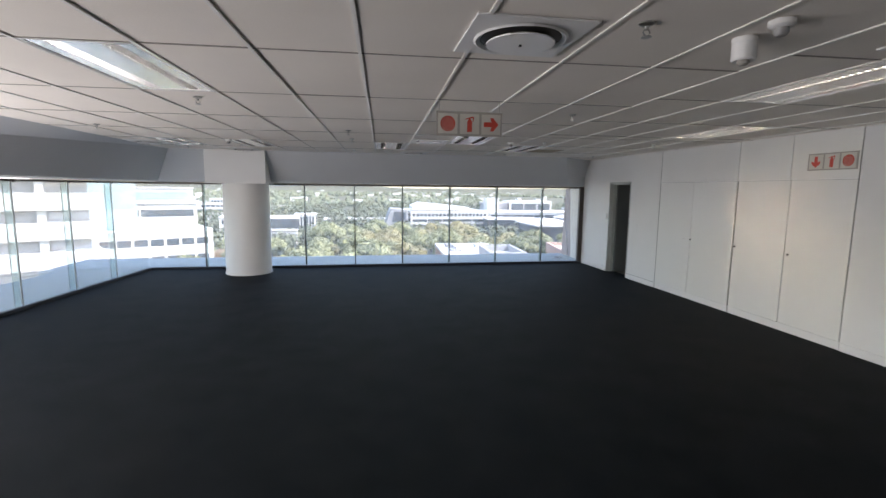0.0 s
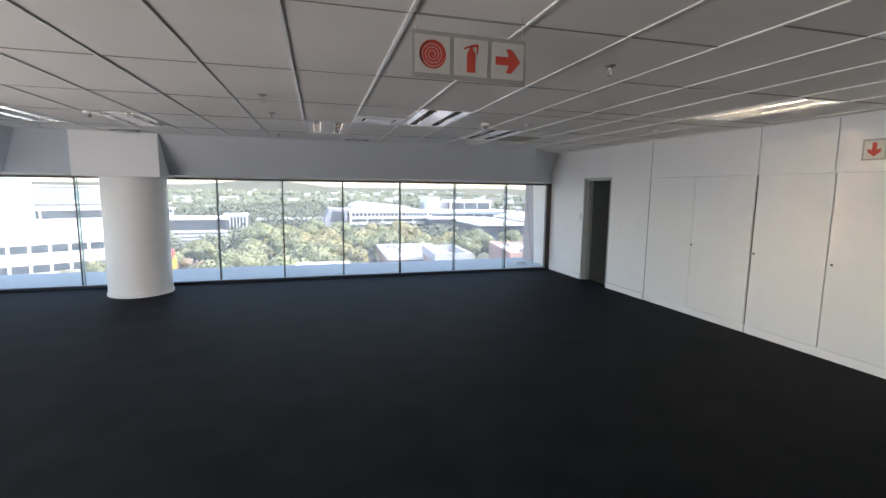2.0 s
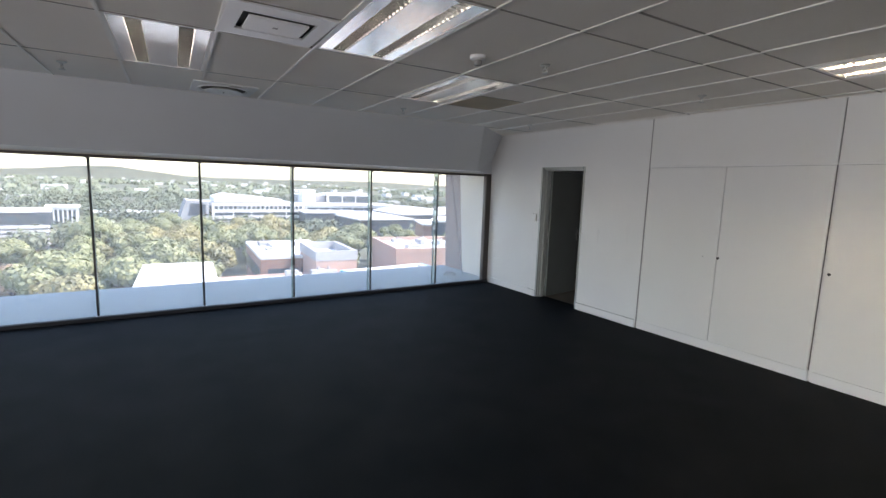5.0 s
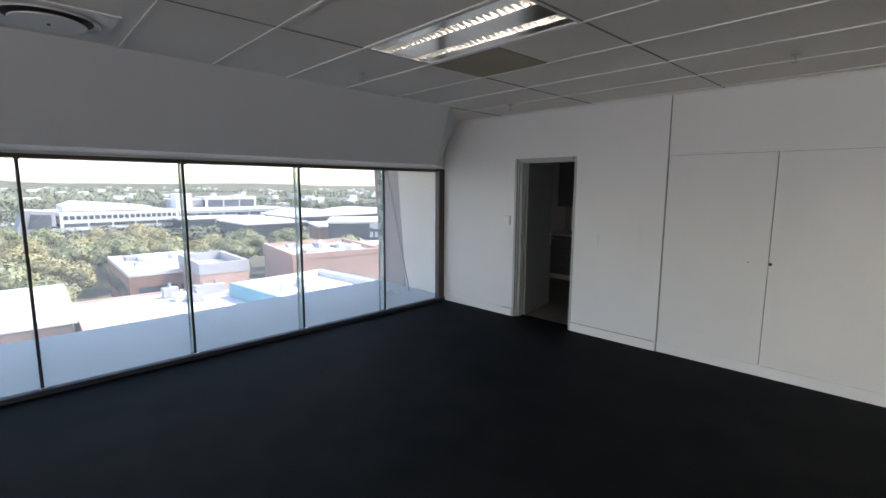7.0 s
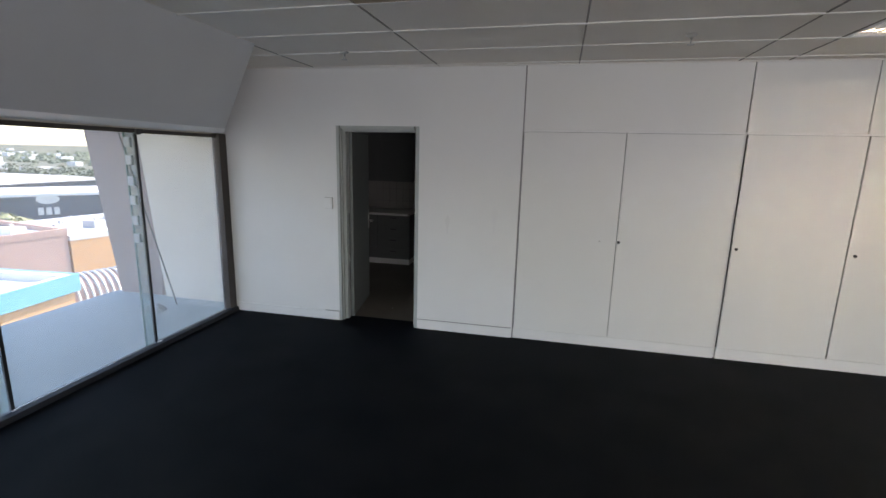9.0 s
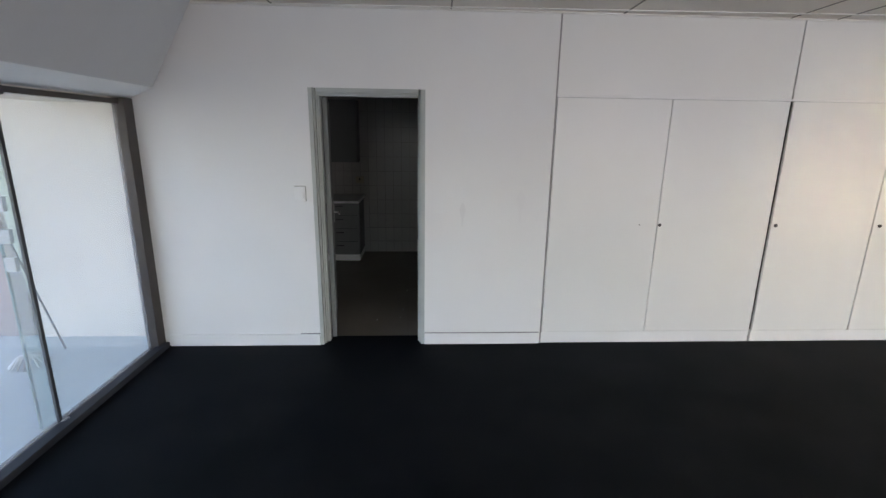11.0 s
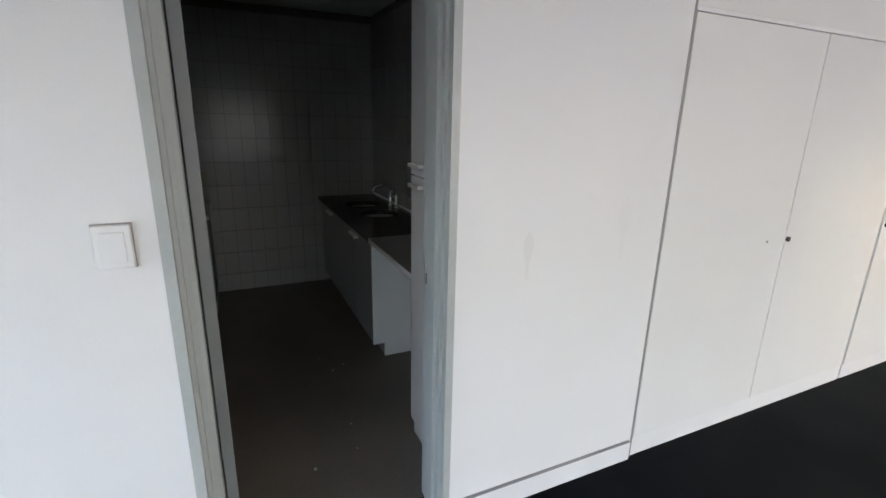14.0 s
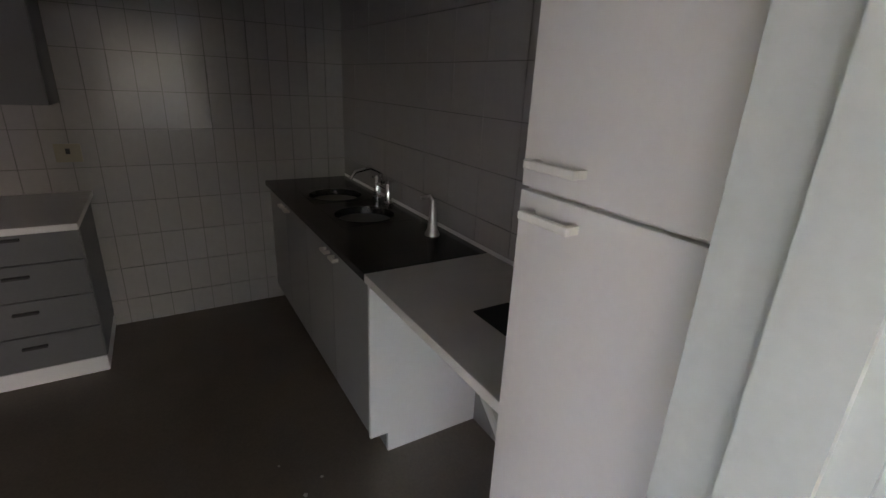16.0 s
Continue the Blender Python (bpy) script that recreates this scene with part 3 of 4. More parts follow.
for n, (x, y) in enumerate(spots):
    if n == 0:
        sp.matrix_basis = pose(x, y, CZ)
    else:
        copy_thing(sp, pose(x, y, CZ, 0, 0, 25 * n))


def detector():
    t = thing("motion_sensor", (0, 0, CZ), "white ceiling presence detector with a small dome", "sensor", "ceiling sensors")
    m = Matrix.Translation((0, 0, CZ))
    bm = bmesh.new()
    lathe(bm, [(0.055, 0.002), (0.055, -0.018), (0.045, -0.026), (0.028, -0.03)], m, 28)
    part("base", bm, WHITE, t, smooth=True)
    bm = bmesh.new()
    lathe(bm, [(0.03, -0.028), (0.03, -0.05), (0.022, -0.062), (0.01, -0.066)], m, 24)
    part("dome", bm, GREYLAM, t, "grey lens dome", True)
    return t


dt = detector()
dt.matrix_basis = pose(1.63, 0.08, CZ)
for x, y in ((2.1, 5.5), (-2.38, 6.25)):
    copy_thing(dt, pose(x, y, CZ))
spot = thing("spot_sensor", (1.66, 0.32, CZ), "white cylindrical ceiling spot with hooded lens", "sensor")
m = Matrix.Translation((1.66, 0.32, CZ))
bm = bmesh.new()
lathe(bm, [(0.058, 0.002), (0.058, -0.02), (0.056, -0.022), (0.056, -0.10), (0.05, -0.108), (0.03, -0.104)], m, 32)
part("body", bm, WHITE, spot, smooth=True)
bm = bmesh.new()
lathe(bm, [(0.028, -0.103), (0.028, -0.118), (0.018, -0.128), (0.006, -0.13)], m, 20)
part("lens", bm, SIGNEDGE, spot, "grey lens", True)


# ---- safety signs ----
def disc(cx, cy, r, n=28):
    return [(cx + r * math.cos(2 * math.pi * k / n), cy + r * math.sin(2 * math.pi * k / n)) for k in range(n)]


def spiral(bm, cx, cy, r0, r1, w, turns, lift, to):
    n = 60
    prev = None
    for k in range(n + 1):
        a = 2 * math.pi * turns * k / n
        r = r0 + (r1 - r0) * k / n
        o = [to(cx + (r + s * w / 2) * math.cos(a), cy + (r + s * w / 2) * math.sin(a)) for s in (-1, 1)]
        va = [bm.verts.new(Vector(p) + Vector(lift)) for p in o]
        if prev:
            bm.faces.new((prev[0], prev[1], va[1], va[0]))
        prev = va


def pictograms(parent, order, size, to, lift):
    """Three red pictograms on white squares; to() lays the sign's plane into the world."""
    n = len(order)
    for k, kind in enumerate(order):
        cx = (k - (n - 1) / 2) * size * 1.06
        s = size / 2
        bm = bmesh.new()
        q = [(cx - s * 0.94, -s * 0.94), (cx + s * 0.94, -s * 0.94), (cx + s * 0.94, s * 0.94), (cx - s * 0.94, s * 0.94)]
        prism(bm, [to(*p) for p in q], lift)
        tile = part("panel", bm, SIGNWHITE, parent, "white pictogram panel")
        bm = bmesh.new()
        up = Vector(lift) * 1.6
        thin = Vector(lift) * 0.25
        if kind == "reel":
            spiral(bm, cx, 0, s * 0.06, s * 0.66, s * 0.13, 3.6, up, to)
            prism(bm, [Vector(to(*p)) + up for p in disc(cx, 0, s * 0.12, 12)], thin)
            ring = disc(cx, 0, s * 0.72, 36)
            inner = disc(cx, 0, s * 0.62, 36)
            for a in range(36):
                b = (a + 1) % 36
                bm.faces.new([bm.verts.new(Vector(to(*p)) + up) for p in (ring[a], ring[b], inner[b], inner[a])])
        elif kind == "extinguisher":
            bw, bh = s * 0.24, s * 0.42
            prism(bm, [Vector(to(*p)) + up for p in ((cx - bw, -s * 0.75), (cx + bw, -s * 0.75), (cx + bw, bh - s * 0.2), (cx + bw * 0.5, bh), (cx - bw * 0.5, bh), (cx - bw, bh - s * 0.2))], thin)
            prism(bm, [Vector(to(*p)) + up for p in ((cx - s * 0.09, bh), (cx + s * 0.09, bh), (cx + s * 0.09, s * 0.62), (cx - s * 0.09, s * 0.62))], thin)
            prism(bm, [Vector(to(*p)) + up for p in ((cx - s * 0.42, s * 0.48), (cx - s * 0.05, s * 0.62), (cx + s * 0.34, s * 0.72), (cx + s * 0.42, s * 0.6), (cx + s * 0.36, s * 0.2), (cx + s * 0.3, s * 0.2), (cx + s * 0.32, s * 0.56), (cx - s * 0.05, s * 0.52), (cx - s * 0.42, s * 0.38))], thin)
        else:
            arrow = [(-0.72, -0.22), (0.05, -0.22), (-0.1, -0.62), (0.22, -0.62), (0.74, 0.0), (0.22, 0.62), (-0.1, 0.62), (0.05, 0.22), (-0.72, 0.22)]
            if kind == "down":
                arrow = [(b, -a) for a, b in arrow]
            prism(bm, [Vector(to(cx + a * s * 1.0, b * s)) + up for a, b in arrow], thin)
        part("pictogram", bm, RED, tile, "red " + {"reel": "hose reel spiral", "extinguisher": "fire extinguisher", "right": "arrow", "down": "down arrow"}[kind])


sx, sy, sz = 0.66, 2.11, 2.43
hang = thing("hanging_sign", (sx, sy, sz), "hanging fire sign, reel, extinguisher and arrow in red", "safety sign")
boxes("board", [(sx - 0.283, sx + 0.283, sy - 0.004, sy + 0.004, sz - 0.102, sz + 0.102)], SIGNEDGE, hang, "grey edged acrylic board")
pictograms(hang, ("reel", "extinguisher", "right"), 0.176, lambda u, v: (sx + u, sy - 0.0045, sz + v), (0, -0.002, 0))
for s in (-0.26, 0.26):
    bm = bmesh.new()
    tube(bm, [(sx + s, sy, sz + 0.1), (sx + s, sy, CZ + 0.002)], 0.0018, 5)
    part("wire", bm, SIGNEDGE, hang)
wy, wz = 3.05, 2.27
wsign = thing("wall_sign", (WX, wy, wz), "white wall fire sign with red pictograms", "safety sign")
boxes("board", [(WX - 0.007, WX - 0.001, wy - 0.31, wy + 0.31, wz - 0.105, wz + 0.105)], SIGNEDGE, wsign)
pictograms(wsign, ("down", "extinguisher", "reel"), 0.19, lambda u, v: (WX - 0.0075, wy - u, wz + v), (-0.002, 0, 0))

# ---- built-in cupboards ----
PZ, UZ = 0.105, 2.055
def cupboard(y0, y1, ym, locks, slit):
    c = thing("wall_cupboard", (WX + 0.1, (y0 + y1) / 2, 0), "built-in white laminate wall cupboard, double doors closed", "cupboard", "built-in cupboards")
    boxes("plinth", [(WX + 0.004, WX + 0.028, y0 + 0.002, y1 - 0.002, 0, PZ - 0.004)], WHITE, c, "white plinth")
    boxes("carcass", [(WX + 0.022, WX + 0.029, y0 + 0.002, y1 - 0.002, PZ, UZ)], SHADOWGAP, c, "dark gap behind doors")
    for a, b, hand in ((y0 + 0.006, ym - slit, 1), (ym + slit, y1 - 0.006, -1)):
        d = boxes("door", [(WX - 0.001, WX + 0.019, a, b, PZ, UZ - 0.008)], PANEL, c, "white laminate door", 0.0015)
        bm = bmesh.new()
        y = locks[0] if hand == 1 else locks[1]
        big = 1.0 if (hand == 1 or locks[2]) else 0.45
        bm_cyl(bm, 0.014 * big, 0.012 * big, 0.012 * big, pose(WX - 0.001 - 0.005 * big, y, 1.054, 0, 90), 16)
        part("lock", bm, BLACK if big == 1.0 else SIGNEDGE, d, "small dark lock" if big == 1.0 else "tiny grey catch")
    return c


cupboard(4.490, 6.362, 5.447, (5.430, 5.60, False), 0.003)
cupboard(2.715, 4.472, 3.575, (3.515, 4.432, True), 0.006)
# dark wide gap strips between units
structure(boxes("trim", [(WX - 0.0015, WX + 0.02, 6.361, 6.373, 0.0, CZ)], GREYLAM), "narrow grey expansion joint", "trim")
structure(boxes("trim", [(WX - 0.004, WX + 0.028, 2.715, 6.362, UZ - 0.005, UZ + 0.012)], WHITE), "thin white rail above cupboard doors", "trim")
for y0, y1 in ((4.492, 6.36), (3.60, 4.482), (2.718, 3.592)):
    tagged(boxes("upper_panel", [(WX - 0.001, WX + 0.02, y0, y1, UZ + 0.013, CZ)], PANEL, bevel=0.0015), "white laminate panel above the cupboards", "wall panel", "upper panels")
structure(boxes("wall_gap", [(WX + 0.021, WX + 0.029, 2.706, 6.37, UZ + 0.013, CZ)], SHADOWGAP), "dark backing behind panels", "wall")

# thin grey strips draw the shadow line along the skirting top
structure(boxes("trim", [(WX - 0.0145, WX, 6.387, DY0 - 0.003, 0.1005, 0.1045)], GREYLAM), "grey strip drawn for the shadow gap above the skirting", "trim")
structure(boxes("trim", [(WX - 0.0145, WX, DY1 + 0.003, 8.42, 0.1005, 0.1045)], GREYLAM), "grey strip drawn for the shadow gap above the skirting", "trim")
# scuffs beside the doorway
for y, z, w, h in ((7.07, 1.13, 0.035, 0.2), (6.60, 1.2, 0.05, 0.28)):
    bm = bmesh.new()
    pts = [(WX - 0.0012, y + w * (0.5 + 0.3 * math.sin(3 * a)) * math.cos(a), z + h * 0.5 * math.sin(a)) for a in [2 * math.pi * k / 16 for k in range(16)]]
    bm.faces.new([bm.verts.new(p) for p in pts])
    structure(part("scuff_mark", bm, SMUDGE), "faint grey scuff on the wall", "scuff")

# light switch
sw = thing("light_switch", (WX, 8.352, 1.29), "white single light switch plate beside the doorway", "light switch")
# grey rim behind the switch draws the shadow at the plate's edges
boxes("plate_shadow", [(WX - 0.007, WX, 8.3095, 8.3985, 1.2325, 1.3505)], SIGNEDGE, sw, "grey rim drawn as the plate shadow")
boxes("plate", [(WX - 0.024, WX - 0.0072, 8.312, 8.396, 1.235, 1.348)], WHITE, sw, bevel=0.003)
boxes("rocker", [(WX - 0.0285, WX - 0.0235, 8.326, 8.382, 1.252, 1.331)], WHITE, sw, "white rocker", 0.0015)

# ---- doorway ----
door = structure(new("door_1"), "open pantry door in a grey-green steel frame", "door")
door.location = (WX, DY1, 0)


def frame_side(y, s):
    """Pressed steel jamb: stepped faces, s = +1 for the side at greater y."""
    outline = [(WX - 0.004, y), (WX - 0.004, y - s * 0.03), (WX + 0.03, y - s * 0.03), (WX + 0.03, y - s * 0.042), (WX + 0.06, y - s * 0.042),
               (WX + 0.06, y - s * 0.055), (WX + 0.13, y - s * 0.055), (WX + 0.13, y - s * 0.036), (WX + WT + 0.004, y - s * 0.036), (WX + WT + 0.004, y)]
    bm = bmesh.new()
    prism(bm, [(a, b, 0.0) for a, b in outline], (0, 0, DZ))
    return part("jamb", bm, FRAME_GREEN, door, "grey-green steel jamb")


frame_side(DY0, -1)
frame_side(DY1, 1)
boxes("door_stop", [(WX + 0.064, WX + 0.13, DY1 - 0.0705, DY1 - 0.0552, 0.0, DZ - 0.056)], FRAME_GREEN, door, "grey-green steel stop on the hinge side")
bm = bmesh.new()
o = [(WX - 0.004, DZ), (WX - 0.004, DZ - 0.03), (WX + 0.03, DZ - 0.03), (WX + 0.03, DZ - 0.042), (WX + 0.06, DZ - 0.042), (WX + 0.06, DZ - 0.055), (WX + 0.13, DZ - 0.055), (WX + 0.13, DZ - 0.036), (WX + WT + 0.004, DZ - 0.036), (WX + WT + 0.004, DZ)]
prism(bm, [(a, DY0 + 0.056, b) for a, b in o], (0, DY1 - DY0 - 0.112, 0))
part("head", bm, FRAME_GREEN, door, "grey-green steel head")
leaf = boxes("door_leaf", [(WX + 0.137, WX + WT + 0.77, DY1 - 0.112, DY1 - 0.074, 0.006, 2.03)], LEAF_PAINT, door, "grey painted door leaf standing open, darkened for shade", 0.003)
hinge = Matrix.Translation((WX + 0.137, DY1 - 0.074, 0))
lx, lz = WX + WT + 0.735, 0.99
bm = bmesh.new()
for s, y in ((-1, DY1 - 0.112),):
    bm_box(bm, lx - 0.022, lx + 0.022, y - 0.006, y, lz - 0.1, lz + 0.08, 0.003)
    tube(bm, [(lx, y, lz), (lx, y - 0.045, lz), (lx - 0.02, y - 0.055, lz), (lx - 0.12, y - 0.055, lz)], 0.009, 10)
part("lever_handle", bm, STEEL, leaf, "satin steel lever handle", True)
leaf.matrix_basis = hinge @ Matrix.Rotation(radians(9.5), 4, 'Z') @ hinge.inverted()
for z in (0.25, 1.0, 1.8):
    bm = bmesh.new()
    bm_cyl(bm, 0.008, 0.008, 0.1, Matrix.Translation((WX + 0.15, DY1 - 0.056, z)), 10)
    part("hinge", bm, STEEL, door)
boxes("strike_plate", [(WX + 0.155, WX + 0.185, DY0 + 0.036, DY0 + 0.039, 0.99, 1.08)], STEEL, door, "steel strike plate")
boxes("strike_hole", [(WX + 0.163, WX + 0.177, DY0 + 0.039, DY0 + 0.0395, 1.005, 1.05)], BLACK, door)

# ---- pantry ----
def bar_handle(bm, x, y, z, w):
    bm_box(bm, x - w / 2, x + w / 2, y + 0.018, y + 0.03, z - 0.008, z + 0.008, 0.003)
    for s in (-1, 1):
        bm_box(bm, x + s * (w / 2 - 0.008) - 0.006, x + s * (w / 2 - 0.008) + 0.006, y, y + 0.02, z - 0.007, z + 0.007)


FY = 7.31                             # fronts of the units along the side wall
tall = thing("tall_cabinet", (5.81, 7.0, 0), "tall cream laminate pantry cabinet beside the doorway", "cabinet")
boxes("body", [(WX + WT + 0.006, 6.012, KY0 + 0.002, FY - 0.02, 0.0, 2.3)], LAMINATE, tall, bevel=0.002)
lo = boxes("door", [(WX + WT + 0.008, 6.010, FY - 0.018, FY, 0.10, 1.373)], LAMINATE, tall, "cream laminate lower door", 0.002)
up = boxes("door", [(WX + WT + 0.008, 6.010, FY - 0.018, FY, 1.380, 2.298)], LAMINATE, tall, "cream laminate upper door", 0.002)
bm = bmesh.new()
bar_handle(bm, 5.92, FY, 1.335, 0.12)
part("handle", bm, HANDLE, lo, "ivory bar handle")
bm = bmesh.new()
bar_handle(bm, 5.92, FY, 1.425, 0.12)
part("handle", bm, HANDLE, up, "ivory bar handle")

CT = 0.872
wt = tagged(boxes("worktop", [(6.014, 6.862, KY0 + 0.002, 7.285, CT - 0.034, CT)], LAMINATE, bevel=0.003), "pale laminate worktop over an open appliance space", "worktop")
tagged(boxes("black_tray", [(6.26, 6.43, 6.95, 7.09, CT, CT + 0.006)], BLACK, bevel=0.002), "black hotplate cover on the pale worktop", "hotplate")
bm = bmesh.new()
tube(bm, [(6.55, KY0 + 0.05, 0.45), (6.5, 6.95, 0.45), (6.3, 7.02, 0.44), (6.05, 7.03, 0.44)], 0.022, 10)
tagged(part("waste_pipe", bm, WHITE), "white plastic waste pipe below the worktop", "pipe")

SX0 = 6.864
sink = thing("sink_cabinet", (7.7, 7.0, 0), "grey laminate sink cabinet with four doors", "cabinet")
boxes("side_panel", [(SX0, SX0 + 0.018, KY0 + 0.002, 7.262, 0.10, CT - 0.032), (SX0, SX0 + 0.018, KY0 + 0.002, 7.18, 0.0, 0.10)], WHITE, sink, "white side panel notched at the toe")
boxes("carcass", [(SX0 + 0.019, KX - 0.005, KY0 + 0.002, 7.238, 0.10, CT - 0.034)], GREYLAM, sink)
boxes("kick_board", [(SX0 + 0.019, KX - 0.005, 7.16, 7.178, 0.0, 0.10)], GREYLAM, sink, "recessed kick board")
n = 4
w = (KX - 0.01 - SX0 - 0.02) / n
for k in range(n):
    a = SX0 + 0.02 + k * w
    d = boxes("door", [(a + 0.002, a + w - 0.002, 7.24, 7.258, 0.105, CT - 0.038)], GREYLAM, sink, "grey laminate door", 0.002)
    hx = a + (w - 0.06 if k % 2 == 0 else 0.06)
    bm = bmesh.new()
    bar_handle(bm, hx, 7.258, CT - 0.085, 0.07)
    part("handle", bm, HANDLE, d, "ivory bar handle")

top = thing("sink_worktop", (7.7, 7.0, CT), "black granite worktop with two round sink bowls", "worktop")
bowls = [(7.62, 6.98), (8.10, 6.98)]
x0, x1, y0, y1 = SX0, KX - 0.004, KY0 + 0.002, 7.285
spans = [(x0, x1, y0, 6.80), (x0, x1, 7.16, y1), (x0, 7.44, 6.80, 7.16), (7.80, 7.92, 6.80, 7.16), (8.28, x1, 6.80, 7.16)]
boxes("slab", [(a, b, c, d, CT - 0.03, CT) for a, b, c, d in spans], GRANITE, top)
for bx, by in bowls:
    bm = bmesh.new()
    seg = 32
    sq = []
    for k in range(seg):
        a = 2 * math.pi * k / seg
        c, s = math.cos(a), math.sin(a)
        f = 0.182 / max(abs(c), abs(s))
        sq.append((bx + c * f, by + s * f, CT + 0.001))
    rings = [[bm.verts.new(p) for p in sq]]
    for r, z in ((0.165, 0.002), (0.158, 0.003), (0.15, -0.02), (0.13, -0.13), (0.03, -0.15)):
        rings.append([bm.verts.new((bx + r * math.cos(2 * math.pi * k / seg), by + r * math.sin(2 * math.pi * k / seg), CT + z)) for k in range(seg)])
    for a, b in zip(rings, rings[1:]):
        for k in range(seg):
            bm.faces.new((a[k], a[(k + 1) % seg], b[(k + 1) % seg], b[k]))
    bm.faces.new(rings[-1])
    part("bowl", bm, GRANITE, top, "round dark sink bowl", True)

tap = thing("sink_tap", (7.85, 6.77, CT), "chrome sink mixer tap with swan neck", "tap")
bm = bmesh.new()
lathe(bm, [(0.028, 0.0), (0.028, 0.01), (0.02, 0.02), (0.018, 0.11), (0.012, 0.12)], Matrix.Translation((7.78, 6.77, CT)), 18)
part("pillar", bm, CHROME, tap, smooth=True)
bm = bmesh.new()
lathe(bm, [(0.028, 0.0), (0.028, 0.01), (0.018, 0.02), (0.016, 0.13), (0.010, 0.14)], Matrix.Translation((7.94, 6.77, CT)), 18)
part("pillar", bm, CHROME, tap, smooth=True)
bm = bmesh.new()
tube(bm, [(7.78, 6.77, CT + 0.09), (7.94, 6.77, CT + 0.09)], 0.013, 10)
tube(bm, [(7.86, 6.77, CT + 0.09), (7.86, 6.78, CT + 0.17), (7.87, 6.84, CT + 0.20), (7.88, 6.93, CT + 0.18), (7.88, 6.96, CT + 0.14)], 0.011, 10)
part("spout", bm, CHROME, tap, smooth=True)
for x in (7.78, 7.94):
    bm = bmesh.new()
    tube(bm, [(x - 0.03, 6.77, CT + 0.13), (x + 0.03, 6.77, CT + 0.13)], 0.008, 8)
    tube(bm, [(x, 6.74, CT + 0.13), (x, 6.80, CT + 0.13)], 0.008, 8)
    part("cross_handle", bm, CHROME, tap)
filt = thing("filter_tap", (7.17, 6.82, CT), "grey tapered water filter tap on the worktop", "tap")
bm = bmesh.new()
lathe(bm, [(0.035, 0.0), (0.034, 0.012), (0.024, 0.03), (0.016, 0.12), (0.012, 0.17)], Matrix.Translation((7.17, 6.82, CT)), 18)
part("body", bm, STEEL, filt, smooth=True)
bm = bmesh.new()
tube(bm, [(7.17, 6.82, CT + 0.16), (7.17, 6.84, CT + 0.19), (7.18, 6.88, CT + 0.18)], 0.008, 8)
part("spout", bm, STEEL, filt, smooth=True)
tagged(boxes("upstand", [(6.014, KX - 0.004, KY0 + 0.0003, KY0 + 0.0018, CT + 0.001, CT + 0.02)], WHITE), "thin white sealing strip behind the worktop", "sealing strip")

# drawer unit across the pantry
UX, UY0, UY1 = 8.10, 8.26, 9.36
unit = thing("drawer_unit", (8.38, 8.8, 0), "grey drawer unit with white plinth and worktop", "cabinet")
boxes("body", [(UX + 0.02, KX - 0.004, UY0, UY1, 0.09, CT - 0.034)], DRAWERGREY, unit)
boxes("plinth", [(UX + 0.012, KX - 0.004, UY0 + 0.003, UY1, 0.0, 0.088)], WHITE, unit, "white plinth")
for c, (a, b) in enumerate(((UY0 + 0.003, UY0 + 0.545), (UY0 + 0.553, UY1 - 0.003))):
    for k in range(4):
        z0 = 0.095 + k * 0.186
        d = boxes("drawer_front", [(UX, UX + 0.019, a, b, z0 + 0.002, z0 + 0.182)], DRAWERGREY, unit, "", 0.002)
        ym = (a + b) / 2
        boxes("handle", [(UX - 0.022, UX - 0.0005, ym - 0.05, ym + 0.05, z0 + 0.12, z0 + 0.132)], BLACK, d, "dark bar pull", 0.002)
tagged(boxes("worktop", [(UX - 0.15, KX - 0.004, UY0 - 0.02, UY1 + 0.03, CT - 0.032, CT)], WHITE, bevel=0.003), "white-edged worktop on the drawer unit", "worktop")
wc = thing("wall_cabinet", (8.5, 8.8, 1.35), "wall cabinet above the drawer unit, darkened for the dim corner", "cabinet")
boxes("body", [(8.36, KX - 0.004, 8.30, 9.38, 1.36, 2.2)], DRAWERGREY, wc)
for a, b in ((8.302, 8.838), (8.842, 9.378)):
    boxes("door", [(8.34, 8.359, a, b, 1.362, 2.198)], DRAWERGREY, wc, "laminate door darkened for the dim corner", 0.002)
sk = thing("power_socket", (KX, 8.31, 1.1), "cream double power socket on the tiled wall", "power socket")
boxes("plate", [(KX - 0.012, KX - 0.0005, 8.25, 8.37, 1.04, 1.14)], CREAM, sk, bevel=0.003)
boxes("switch", [(KX - 0.016, KX - 0.0115, 8.30, 8.32, 1.085, 1.115)], BLACK, sk)
# crumbs of plaster on the pantry floor
rng = random.Random(9)
for k in range(6):
    x, y = rng.uniform(5.7, 7.6), rng.uniform(7.45, 8.1)
    if k == 0:
        x, y = 7.0, 7.62
    r = rng.uniform(0.005, 0.013)
    bm = bmesh.new()
    bmesh.ops.create_icosphere(bm, subdivisions=1, radius=r)
    for v in bm.verts:
        v.co *= rng.uniform(0.6, 1.2)
        v.co.z *= 0.5
    bm.transform(Matrix.Translation((x, y, -0.002 + r * 0.25)))
    tagged(part("plaster_crumb", bm, SIGNWHITE), "small white plaster crumb on the floor", "debris", "plaster crumbs")

# ---- outdoors ----
GZ = -14.0


